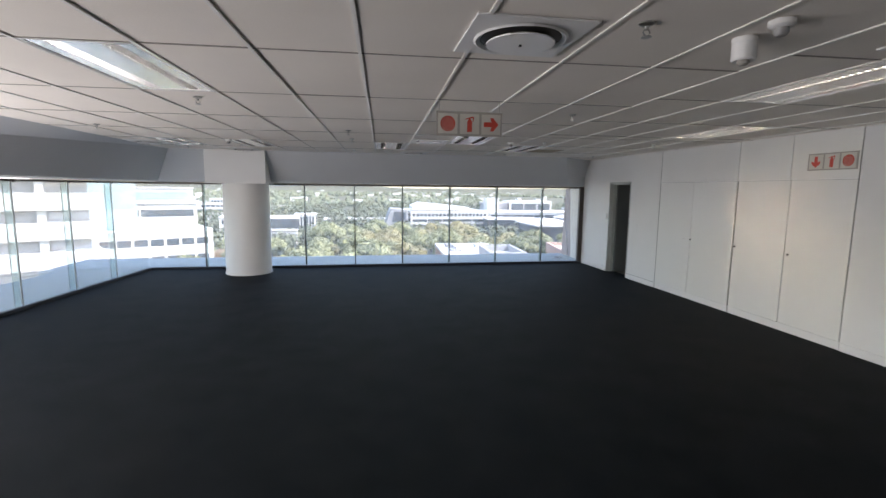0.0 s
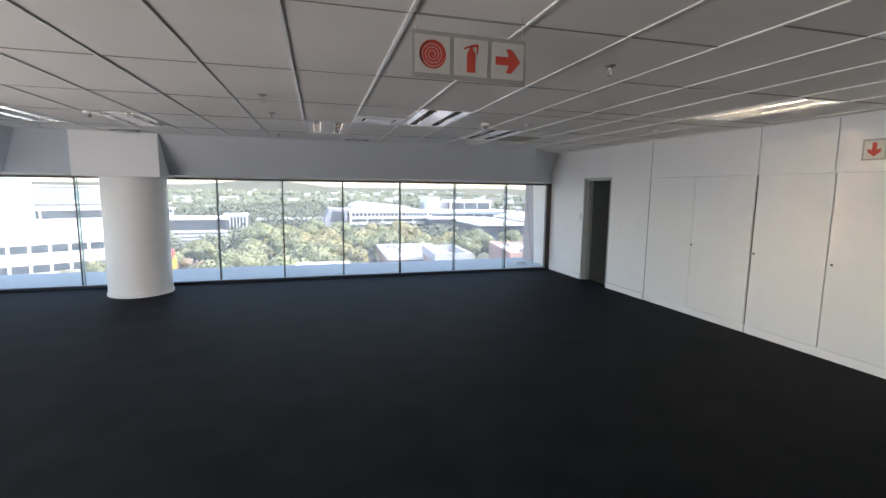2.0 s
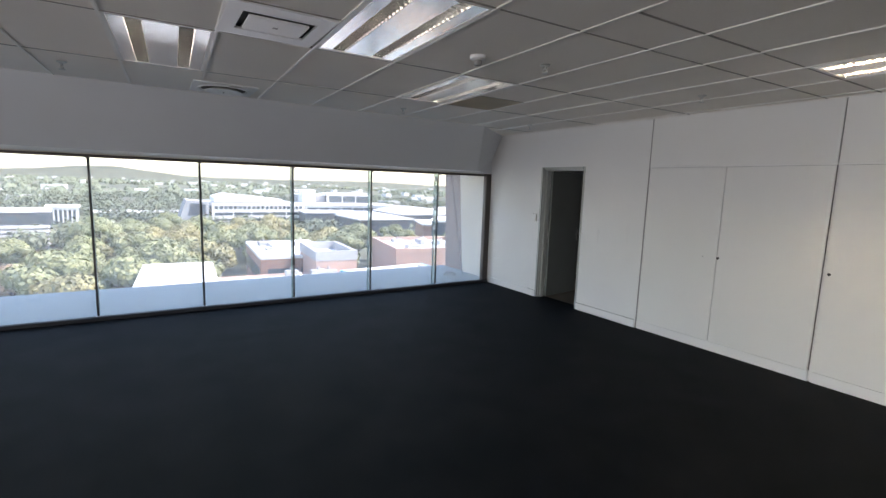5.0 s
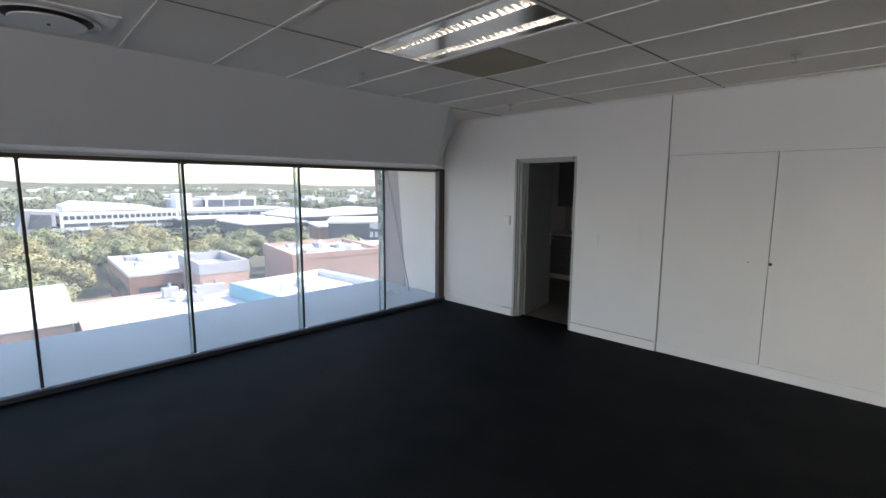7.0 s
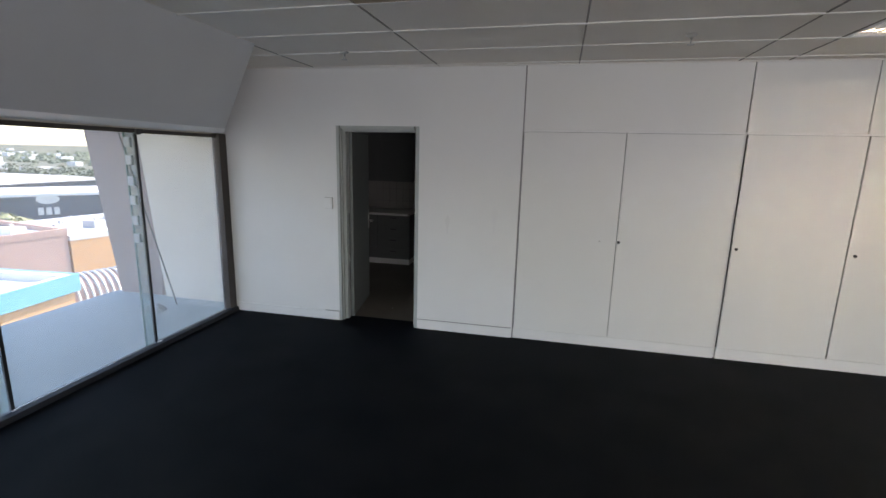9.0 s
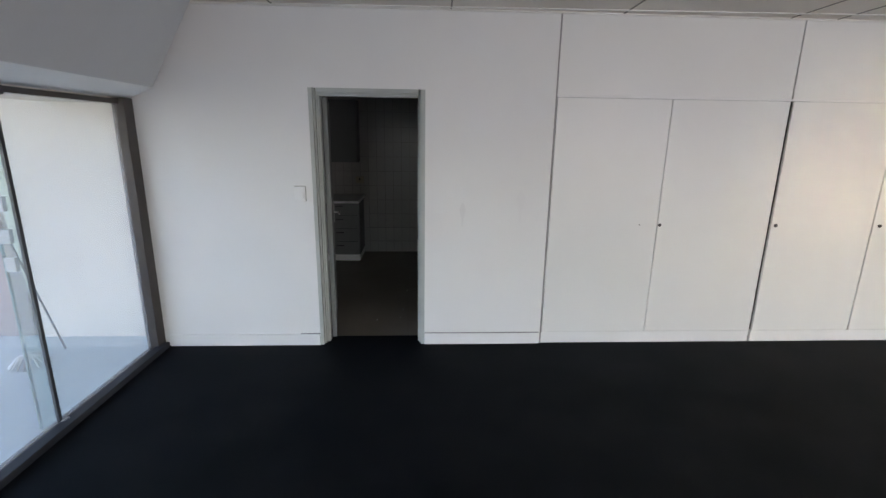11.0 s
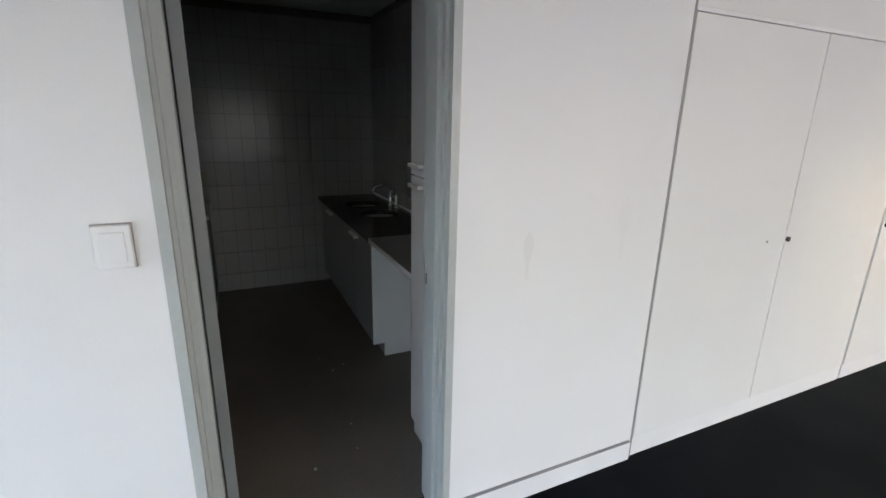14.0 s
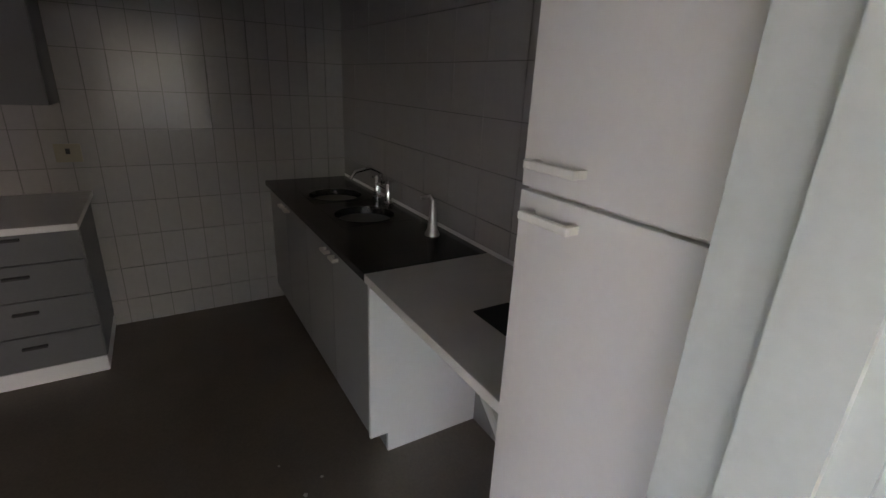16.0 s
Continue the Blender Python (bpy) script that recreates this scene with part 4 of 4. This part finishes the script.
def land(x, y):
    """Height of the land: flat near by, low wooded ridges towards the horizon."""
    d = math.hypot(x, y)
    f = max(0.0, min(1.0, (d - 260) / 900))
    f = f * f * (3 - 2 * f)
    h = GZ + f * (2 - 0.006 * x + 6 * noise.noise((x * 0.0016, y * 0.0016, 0.3)) + 3 * noise.noise((x * 0.005, y * 0.005, 1.7)))
    g = max(0.0, min(1.0, (d - 1500) / 2600))
    a = math.atan2(x, y)
    return h + g * g * (40 + 55 * math.exp(-((a + 0.06) / 0.09) ** 2) + 22 * noise.noise((a * 5, 0.4, 2.2)) - d * 0.004)


bm = bmesh.new()
rows = []
rad = [2, 20, 60, 120, 200, 300, 420, 560, 720, 900, 1100, 1350, 1650, 2000, 2400, 2900, 3500, 4200, 4850]
for r in rad:
    ring = []
    for k in range(120):
        a = 2 * math.pi * k / 120
        x, y = r * math.sin(a), r * math.cos(a)
        ring.append(bm.verts.new((x, y, land(x, y))))
    rows.append(ring)
for a, b in zip(rows, rows[1:]):
    for k in range(120):
        bm.faces.new((a[k], a[(k + 1) % 120], b[(k + 1) % 120], b[k]))
bm.faces.new(rows[0])
structure(part("ground", bm, GROUND, smooth=True), "green suburban land running to low hills", "ground")


def leaf_cloud(bm, centre, radii, count, size, rng, flat=0.0):
    """Many small leaf sprays spread over an uneven blob."""
    for _ in range(count):
        u = Vector((rng.gauss(0, 1), rng.gauss(0, 1), rng.gauss(0, 1))).normalized()
        k = rng.uniform(0.72, 1.04)
        p = Vector(centre) + Vector((u.x * radii[0] * k, u.y * radii[1] * k, u.z * radii[2] * k))
        nrm = (u + Vector((rng.uniform(-1, 1), rng.uniform(-1, 1), rng.uniform(-0.4, 1))) * 0.7).normalized()
        a = nrm.orthogonal().normalized()
        a.rotate(Matrix.Rotation(rng.uniform(0, 6.28), 3, nrm))
        b = nrm.cross(a)
        s = size * rng.uniform(0.5, 1.3)
        vs = [bm.verts.new(p + a * (s * c) + b * (s * d)) for c, d in ((-0.8, -0.15), (-0.1, -0.6), (0.9, -0.2), (0.5, 0.55), (-0.4, 0.6))]
        bm.faces.new(vs)


def tree(seed, height, spread, mat, label):
    rng = random.Random(seed)
    t = thing("tree", (0, 0, 0), label, "tree", "trees below the building")
    bm = bmesh.new()
    tube(bm, [(0, 0, -0.3), (0.1, 0, height * 0.25), (0.0, 0.15, height * 0.5), (0.2, 0.1, height * 0.8)], [0.35, 0.28, 0.2, 0.06], 7)
    blobs = []
    for k in range(9):
        a = k * 2.4 + rng.uniform(-0.4, 0.4)
        r = spread * (0.25 + 0.5 * rng.random())
        c = Vector((r * math.cos(a), r * math.sin(a), height * rng.uniform(0.5, 0.86)))
        tube(bm, [(0.05, 0.05, height * rng.uniform(0.28, 0.45)), (c.x * 0.5, c.y * 0.5, c.z * 0.8), tuple(c)], [0.14, 0.09, 0.03], 5)
        blobs.append((c, spread * rng.uniform(0.26, 0.46)))
    blobs.append((Vector((0, 0, height * 0.88)), spread * 0.42))
    part("trunk", bm, BARK, t)
    bm = bmesh.new()
    for c, r in blobs:
        leaf_cloud(bm, c, (r, r, r * 0.72), 620, 0.23, rng)
    part("crown", bm, mat, t)
    return t


kinds = [tree(1, 8.6, 4.6, LEAFA, "broad dark green tree with a dense crown"), tree(2, 7.8, 4.2, LEAFB, "yellow-green tree with a spreading crown"),
         tree(3, 8.0, 4.0, LEAFA, "green tree with a rounded crown"), tree(5, 7.0, 4.2, LEAFC, "russet tree with a thin autumn crown")]
rng = random.Random(21)
placed = []
tries = 0
while len(placed) < 70 and tries < 4000:
    tries += 1
    x, y = rng.uniform(-52, 24), rng.uniform(56, 118)
    if x > 4 and y < 70 or x > 8 and y < 84:
        continue
    if -20 < x < -10 and y < 68:
        continue
    if x < -26 and y < 74 or x < -12 and y > 96:
        continue
    if any((x - a) ** 2 + (y - b) ** 2 < 30 for a, b in placed):
        continue
    placed.append((x, y))
placed += [(-9, 45), (-5.6, 49.5), (-12.5, 51), (-8, 57), (-3.6, 60), (3, 62), (27, 84), (33, 86), (38, 82), (42, 88), (30, 92), (21, 78), (24, 70), (41, 66), (46, 63.5), (51, 61), (36, 69)]
used = set()
for n, (x, y) in enumerate(placed):
    k = 3 if (x < -12 and rng.random() < 0.45) else (1 if rng.random() < 0.38 else rng.choice((0, 2)))
    s = rng.uniform(0.8, 1.12) * (0.74 if x < -11 else 0.9)
    m = pose(x, y, GZ, 0, 0, rng.uniform(0, 360)) @ Matrix.Scale(s, 4)
    if k not in used:
        used.add(k)
        kinds[k].matrix_basis = m
    else:
        c = copy_thing(kinds[k], pose(0, 0, 0))
        c.matrix_basis = m

# woods and gardens farther out, sown as leaf clumps
bm = bmesh.new()
rng = random.Random(33)
for _ in range(7200):
    a = rng.uniform(-1.15, 0.95)
    d = 125 + 1500 * rng.random() ** 1.7
    x, y = d * math.sin(a), d * math.cos(a)
    if noise.noise((x * 0.006, y * 0.006, 5.0)) < -0.22:
        continue
    s = rng.uniform(1.6, 3.4) * (1 + d / 1800)
    c = Vector((x, y, land(x, y) + s * 0.55))
    if d < 420:
        leaf_cloud(bm, c + Vector((0, 0, s * 0.3)), (s * 0.95, s * 0.95, s * 0.75), 90, s * 0.17, rng)
        continue
    ring = [bm.verts.new(c + Vector((s * math.cos(q) * rng.uniform(0.7, 1.2), s * math.sin(q) * rng.uniform(0.7, 1.2), rng.uniform(-0.5, 0.25) * s))) for q in (0, 1.05, 2.09, 3.14, 4.19, 5.24)]
    tp = bm.verts.new(c + Vector((rng.uniform(-0.3, 0.3) * s, rng.uniform(-0.3, 0.3) * s, s * rng.uniform(0.5, 0.85))))
    low = [bm.verts.new(Vector((v.co.x, v.co.y, c.z - s * 0.8))) for v in ring]
    for k in range(6):
        j = (k + 1) % 6
        bm.faces.new((ring[k], ring[j], tp))
        bm.faces.new((low[k], low[j], ring[j], ring[k]))
tagged(part("woodland", bm, WOODS), "far suburban woodland canopy, green paled for haze", "woodland", kind="stuff")

# small far houses among the trees
bm = bmesh.new()
for _ in range(260):
    a = rng.uniform(-1.1, 0.9)
    d = 330 + 1700 * rng.random()
    x, y = d * math.sin(a), d * math.cos(a)
    w, l2, h = rng.uniform(2.5, 8), rng.uniform(3, 6), rng.uniform(3, 5.2)
    z = land(x, y)
    bm_box(bm, x - w, x + w, y - l2, y + l2, z - 1, z + h)
tagged(part("far_houses", bm, CONCRETE), "pale houses scattered among far trees", "houses", kind="stuff")


def building(label, cx, cy, wx, wy, z1, turn_deg, wall_mat, roof_mat, rows=(), parapet=0.0, z0=GZ, ribs=0, name="building", parapet_mat=None, sides="SWE", win_mat=None, fascia=None):
    """A block with a flat roof; rows: (z0, z1, count) window bands on the sides that face the window."""
    b = thing(name, (cx, cy, z0), label, "building", "")
    b.matrix_basis = pose(cx, cy, z0, 0, 0, turn_deg)
    h = z1 - z0
    hx, hy = wx / 2, wy / 2
    inv = b.matrix_basis

    def put(nm, spans, mat, lab="", bevel=0.0, parent=b):
        bm = bmesh.new()
        for sp in spans:
            bm_box(bm, *sp, bevel)
        bm.transform(inv)
        return part(nm, bm, mat, parent, lab)

    put("wall", [(-hx, hx, -hy, hy, -0.5, h)], wall_mat)
    t = 0.35
    if parapet:
        put("parapet", [(-hx - 0.05, hx + 0.05, -hy - 0.05, -hy + t, h, h + parapet), (-hx - 0.05, hx + 0.05, hy - t, hy + 0.05, h, h + parapet),
                        (-hx - 0.05, -hx + t, -hy + t, hy - t, h, h + parapet), (hx - t, hx + 0.05, -hy + t, hy - t, h, h + parapet)], parapet_mat or wall_mat)
        put("roof", [(-hx + t + 0.004, hx - t - 0.004, -hy + t + 0.004, hy - t - 0.004, h + 0.004, h + 0.12)], roof_mat)
    else:
        put("roof", [(-hx - 0.3, hx + 0.3, -hy - 0.3, hy + 0.3, h + 0.003, h + 0.35)], roof_mat)
    if fascia:
        f0, f1 = h - 0.45, h + parapet + 0.04
        put("fascia", [(-hx - 0.25, hx + 0.25, -hy - 0.25, -hy - 0.06, f0, f1), (-hx - 0.25, -hx - 0.06, -hy - 0.06, hy, f0, f1), (hx + 0.06, hx + 0.25, -hy - 0.06, hy, f0, f1)], fascia, "turquoise fascia band")
    for za, zb, count in rows:
        for side_name in sides:
            ln = wx if side_name == "S" else wy
            n = max(1, int(count * ln / max(wx, wy)))
            for k in range(n):
                u0 = -ln / 2 + 0.5 + (ln - 1.0) * k / n + 0.18
                u1 = -ln / 2 + 0.5 + (ln - 1.0) * (k + 1) / n - 0.18
                if side_name == "S":
                    sp = (u0, u1, -hy - 0.06, -hy + 0.02, za - z0, zb - z0)
                elif side_name == "W":
                    sp = (-hx - 0.06, -hx + 0.02, u0, u1, za - z0, zb - z0)
                else:
                    sp = (hx - 0.02, hx + 0.06, u0, u1, za - z0, zb - z0)
                put("window", [sp], win_mat or WINDARK)
    return b


building("low building with a bright white flat roof", 10.2, 41.2, 11.6, 12, -7.2, -3, PINK, ROOFWHITE, parapet=0.25)
building("low shed with a white roof and pink walls", 1.7, 48.5, 5.4, 13, -7.1, -3, PINK, ROOFWHITE, rows=((-9.5, -8.2, 4),))
building("brown brick building with a white flat roof", 13.2, 57.6, 7.6, 13, -6.2, -3, BRICK, ROOFWHITE, rows=((-8.6, -7.2, 4), (-11.5, -10, 4)), parapet=0.3, parapet_mat=CONCRETE)
building("stair block with turquoise-trimmed parapet", 15.0, 48.6, 3.9, 7.5, -5.6, -4, PINK, ROOFWHITE, parapet=0.9, parapet_mat=GREYREND)
building("orange building with a turquoise roof fascia", 18.7, 38.2, 8.2, 8.4, -6.6, 5, ORANGE, ROOFWHITE, parapet=0.6, parapet_mat=CONCRETE, fascia=TURQ)
building("pink rendered block with rooftop plant", 30.5, 56, 11, 12, -6.3, -10, PINK, ROOFWHITE, parapet=0.6)
building("cream block with orange band and white roof", 44, 54, 16, 13, -6.9, -10, ORANGE, ROOFWHITE, parapet=0.5, parapet_mat=CONCRETE)
building("wide white office with long window bands", 28.5, 171, 28, 24, -5.9, 3, CONCRETE, ROOFWHITE, rows=((-7.5, -6.5, 20), (-9.4, -8.5, 5), (-11.2, -10.4, 5)), parapet=0.3)
gable = thing("roof_hall", (26, 172, -5.6), "white sloping metal roof hall on the wide office", "building")
bm = bmesh.new()
prism(bm, [(16.5, 164, -5.5), (37, 164, -5.5), (37, 164, -4.5), (19.5, 164, -2.9), (16.5, 164, -4.1)], (0, 14, 0))
part("roof", bm, ROOFWHITE, gable)
wedge = thing("wedge_building", (9, 158, GZ), "grey wedge-shaped office with dark glass face", "building")
bm = bmesh.new()
prism(bm, [(5.2, 155, GZ), (14, 155, GZ), (14, 155, -5.2), (8.2, 155, -4.7)], (0, 14, 0))
part("wall", bm, GREYREND, wedge)
bm = bmesh.new()
prism(bm, [(8.4, 154.9, -9.2), (13.2, 154.9, -9.2), (13.2, 154.9, -5.9), (9.3, 154.9, -5.6)], (0, 0.08, 0))
part("window", bm, DARKCLAD, wedge, "dark sloping glass face")
building("white service tower beside the office", 48, 174, 4.4, 8, -1.5, -4, CONCRETE, ROOFWHITE)
building("long grey office wing behind the tower", 53, 184, 12, 10, -3.4, -4, GREYREND, ROOFWHITE)
building("dark glass penthouse with a thin white roof", 65, 181, 17, 12, -2.7, -4, CONCRETE, ROOFWHITE, rows=((-6.2, -3.4, 3),))
building("long white office under a broad flat roof", 61, 169, 33, 18, -6.3, -4, CONCRETE, ROOFWHITE, rows=((-8.2, -7.0, 8), (-10.6, -9.4, 8)))
building("dark low hall beside the white office", 49, 152, 17, 12, -8.0, -6, DARKCLAD, ROOFWHITE)


def vault_hall(x0, x1, y0, depth, z, rise, label):
    """A dark clad hall under a shallow white vault."""
    b = thing("hall", ((x0 + x1) / 2, y0, GZ), label, "building")
    bm = bmesh.new()
    bm_box(bm, x0, x1, y0, y0 + depth, GZ - 0.5, z)
    part("wall", bm, DARKCLAD, b, "dark ribbed cladding")
    bm = bmesh.new()
    w = (x1 - x0) / 2 + 0.8
    c = (x0 + x1) / 2
    arc = [(c + w * (2 * q / 14 - 1), y0 - 1.0, z + 0.35 + rise * math.sin(math.pi * q / 14)) for q in range(15)]
    prism(bm, [(c - w, y0 - 1.0, z + 0.004)] + arc + [(c + w, y0 - 1.0, z + 0.004)], (0, depth + 2, 0))
    part("roof", bm, ROOFWHITE, b, "white vaulted metal roof")
    for k in range(3):
        u = x0 + (x1 - x0) * (k + 0.3) / 3.2
        bm = bmesh.new()
        bm_box(bm, u, u + 2.2, y0 - 0.06, y0 + 0.02, z - 3.6, z - 2.2)
        part("window", bm, WINDARK, b)


vault_hall(44, 58, 112, 16, -7.4, 0.9, "dark clad hall with a white vaulted roof")
vault_hall(59, 78, 118, 18, -6.6, 1.2, "wide dark hall with a white vaulted roof")
vault_hall(80, 104, 124, 18, -7.0, 1.2, "far dark hall with a white vaulted roof")
idc = building("dark clad hall with white roof and wall sign", 51.8, 73.4, 16, 12, -4.6, -35, DARKCLAD, ROOFWHITE, rows=())
building("brown hall with broad white roof", 60, 92, 18, 12, -6.8, -20, BRICK, ROOFWHITE)
# pale wall sign: a plain oval and three bars
bm = bmesh.new()
m = idc.matrix_basis
prism(bm, [m @ Vector((1.2 * math.cos(a), -6.05, 9.0 + 0.62 * math.sin(a))) for a in [2 * math.pi * k / 20 for k in range(20)]], m.to_3x3() @ Vector((0, -0.05, 0)))
for k in range(3):
    x = -1.1 + k * 0.8
    prism(bm, [m @ Vector(p) for p in ((x, -6.05, 7.0), (x + 0.55, -6.05, 7.0), (x + 0.55, -6.05, 7.95), (x, -6.05, 7.95))], m.to_3x3() @ Vector((0, -0.05, 0)))
part("wall_emblem", bm, CONCRETE, idc, "pale emblem of an oval and bars")
building("long low dark-glass office among trees", -4.5, 197, 25, 12, -10.8, 2, DARKCLAD, ROOFWHITE, rows=((-12.8, -11.4, 12),), win_mat=GLASSBLUE)
building("ribbed grey office with tall fins", -19.5, 155, 6.4, 9, -6.7, 6, CONCRETE, ROOFWHITE, rows=((-12.4, -7.2, 9),))
building("dark glass office above louvred decks", -26.5, 135, 14.5, 12, -6.5, 8, DARKCLAD, ROOFWHITE, rows=((-8.8, -7.2, 6),))
decks = thing("louvred_deck", (-26, 131, GZ), "white louvred parking deck below a dark office", "building")
for k in range(5):
    bm = bmesh.new()
    bm_box(bm, -33.5, -18.4, 126.8, 128.4, -13.2 + k * 0.9, -12.7 + k * 0.9)
    part("louvre_band", bm, CONCRETE, decks, "white louvre band")
bm = bmesh.new()
bm_box(bm, -33.2, -18.8, 127.6, 128.3, GZ, -9.2)
part("wall", bm, GREYREND, decks)
for k, (x0, x1, z) in enumerate(((-84, -58, -8.6), (-82, -61, -6.4), (-79, -65, -4.2), (-104, -88, -3.5))):
    building("stepped white hillside apartments", (x0 + x1) / 2, 246 + 5 * k, x1 - x0, 10, z, 8, CONCRETE, ROOFWHITE, rows=((z - 1.7, z - 0.5, 9),))
building("white office with a row of dark windows", -38, 150, 12, 10, -7.2, 10, CONCRETE, ROOFWHITE, rows=((-9.0, -7.9, 6), (-11.2, -10.2, 6)))
building("white low building with a row of windows", -41, 76, 30, 14, -5.0, 30, CONCRETE, ROOFWHITE, rows=((-7.0, -6.0, 14), (-9.6, -8.6, 14)), parapet=0.3)
building("pale grey office with ribbon windows", -52, 104, 30, 14, -1.6, 24, CONCRETE, ROOFWHITE, rows=((-4.2, -2.8, 3),))
building("far glass office with sloping face", -70, 150, 34, 18, 1.4, 20, CONCRETE, ROOFWHITE, rows=((-3.2, 0.4, 2),), win_mat=GLASSBLUE)
building("pale blue glass tower block", -48, 80, 20, 14, 12, 28, GLASSBLUE, ROOFWHITE, rows=((-1.5, 1.4, 6), (2.2, 5.2, 6), (-5.4, -2.4, 6)), win_mat=GLASSBLUE)
# parking-deck style white building with deep open bands
deck = thing("banded_building", (-44, 52, GZ), "white office block with deep horizontal balcony bands", "building")
dm = pose(-40.5, 55.5, GZ, 0, 0, 34)
deck.matrix_basis = dm
bm = bmesh.new()
bm_box(bm, -14, 8.2, -6, 8, -0.5, 29)
bm.transform(dm)
part("core", bm, GREYREND, deck, "grey recessed wall")
for k in range(9):
    z = 0.9 + k * 3.1
    bm = bmesh.new()
    bm_box(bm, -15, 9.2, -7.2, 8.4, z, z + 1.8)
    bm.transform(dm)
    part("balcony_band", bm, CONCRETE, deck, "white balcony band")
    bm = bmesh.new()
    for q in range(4):
        bm_box(bm, -13 + q * 5.6, -12.3 + q * 5.6, -6.8, -6.1, z - 1.35, z)
    bm.transform(dm)
    part("post_row", bm, CONCRETE, deck)

# rooftop gear on the near roofs
rng = random.Random(5)
for cx, cy, z, ww, dd, n in ((18.7, 38.2, -6.48, 2.4, 2.2, 5), (30.5, 56, -6.18, 4, 4.5, 9), (44, 54, -6.78, 6, 5, 9), (12.5, 43.5, -7.05, 2.5, 2.5, 6), (13.2, 58.5, -6.08, 3, 5, 5)):
    for _ in range(n):
        x, y = cx + rng.uniform(-ww, ww), cy + rng.uniform(-dd, dd)
        w, l2, h = rng.uniform(0.25, 0.8), rng.uniform(0.25, 0.9), rng.uniform(0.25, 0.8)
        bm = bmesh.new()
        bm_box(bm, x - w, x + w, y - l2, y + l2, z, z + h, 0.04)
        bm_cyl(bm, 0.12, 0.12, 0.3, Matrix.Translation((x, y, z + h + 0.14)), 8)
        tagged(part("roof_unit", bm, rng.choice((CONCRETE, GREYREND))), "small pale rooftop air-handling unit", "roof unit", "rooftop units")
# ribbed barrel roof by the near wing
bm = bmesh.new()
rm = pose(25.9, 37.4, -8.5, 0, 0, -22)
for k in range(14):
    x = -2.6 + k * 0.4
    pts = [(x, 2.0 * math.cos(a), 1.6 * math.sin(a)) for a in [math.pi * q / 10 for q in range(11)]]
    tube(bm, pts, 0.09, 5)
bm.transform(rm)
shell = thing("barrel_roof", (25.9, 37.4, GZ), "ribbed pink barrel roof of a low wing", "roof")
part("ribs", bm, CONCRETE, shell, "pale curved ribs")
bm = bmesh.new()
prism(bm, [(-2.8, 1.9 * math.cos(a), 1.5 * math.sin(a)) for a in [math.pi * q / 16 for q in range(17)]], (5.6, 0, 0))
bm_box(bm, -2.8, 2.8, -1.9, 1.9, -5.7, -0.002)
bm.transform(rm)
part("shell", bm, PINK, shell)

# mobile crane boom between the trees
crane = thing("crane", (-16.7, 66, GZ), "yellow crane mast with a red lattice jib head", "crane")
bm = bmesh.new()
for sx in (-0.7, 0.7):
    for sy in (-0.7, 0.7):
        tube(bm, [(-16.7 + sx, 66 + sy, GZ), (-16.7 + sx, 66 + sy, -7.4)], 0.16, 6)
for k in range(9):
    z = GZ + 0.3 + k * 0.72
    for sx, sy, ex, ey in ((-0.7, -0.7, 0.7, -0.7), (0.7, -0.7, 0.7, 0.7), (0.7, 0.7, -0.7, 0.7), (-0.7, 0.7, -0.7, -0.7)):
        tube(bm, [(-16.7 + sx, 66 + sy, z), (-16.7 + ex, 66 + ey, z + 0.7)], 0.1, 5)
part("mast", bm, CRANEYEL, crane, "yellow lattice mast")
bm = bmesh.new()
bm_box(bm, -17.4, -16.0, 65.4, 66.6, -7.4, -6.2, 0.1)
tube(bm, [(-16.8, 66, -6.2), (-16.9, 66, -3.0)], [0.34, 0.2], 6)
tube(bm, [(-17.6, 66, -6.3), (-16.9, 66, -4.3)], 0.12, 6)
part("cab", bm, CRANERED, crane, "red cab and jib head")

# ---- pantry wall tiles ----
TW, TH = 0.1215, 0.211
def tile_mesh(axis):
    bm = bmesh.new()
    if axis == "x":
        bm_box(bm, 0, 0.0115, 0.0018, TW - 0.0018, 0.0018, TH - 0.0018)
    else:
        bm_box(bm, 0.0018, TW * 2 - 0.0018, -0.0115, 0, 0.0018, TH - 0.0018)
    me = bpy.data.meshes.new("tile")
    bm.to_mesh(me)
    bm.free()
    me.materials.append(KTILE)
    return me


rng = random.Random(2)
far_wall, side_wall = bpy.data.objects["wall_pantry"], bpy.data.objects["wall_pantry_side"]
me = tile_mesh("x")
for j in range(12):
    for i in range(22):
        ob = new("tile", me)
        ob.parent = far_wall
        ob.location = (KX + rng.uniform(0, 0.0006), KY0 + 0.0 + i * TW, -0.05 + 0.0 + j * TH)
        ob.rotation_euler = (0, rng.uniform(-0.008, 0.008), rng.uniform(-0.016, 0.016))
me = tile_mesh("y")
for j in range(12):
    for i in range(11):
        ob = new("tile", me)
        ob.parent = side_wall
        ob.location = (5.995 + i * TW * 2, KY0 - rng.uniform(0, 0.0006), -0.05 + j * TH)
        ob.rotation_euler = (rng.uniform(-0.004, 0.004), 0, rng.uniform(-0.003, 0.003))
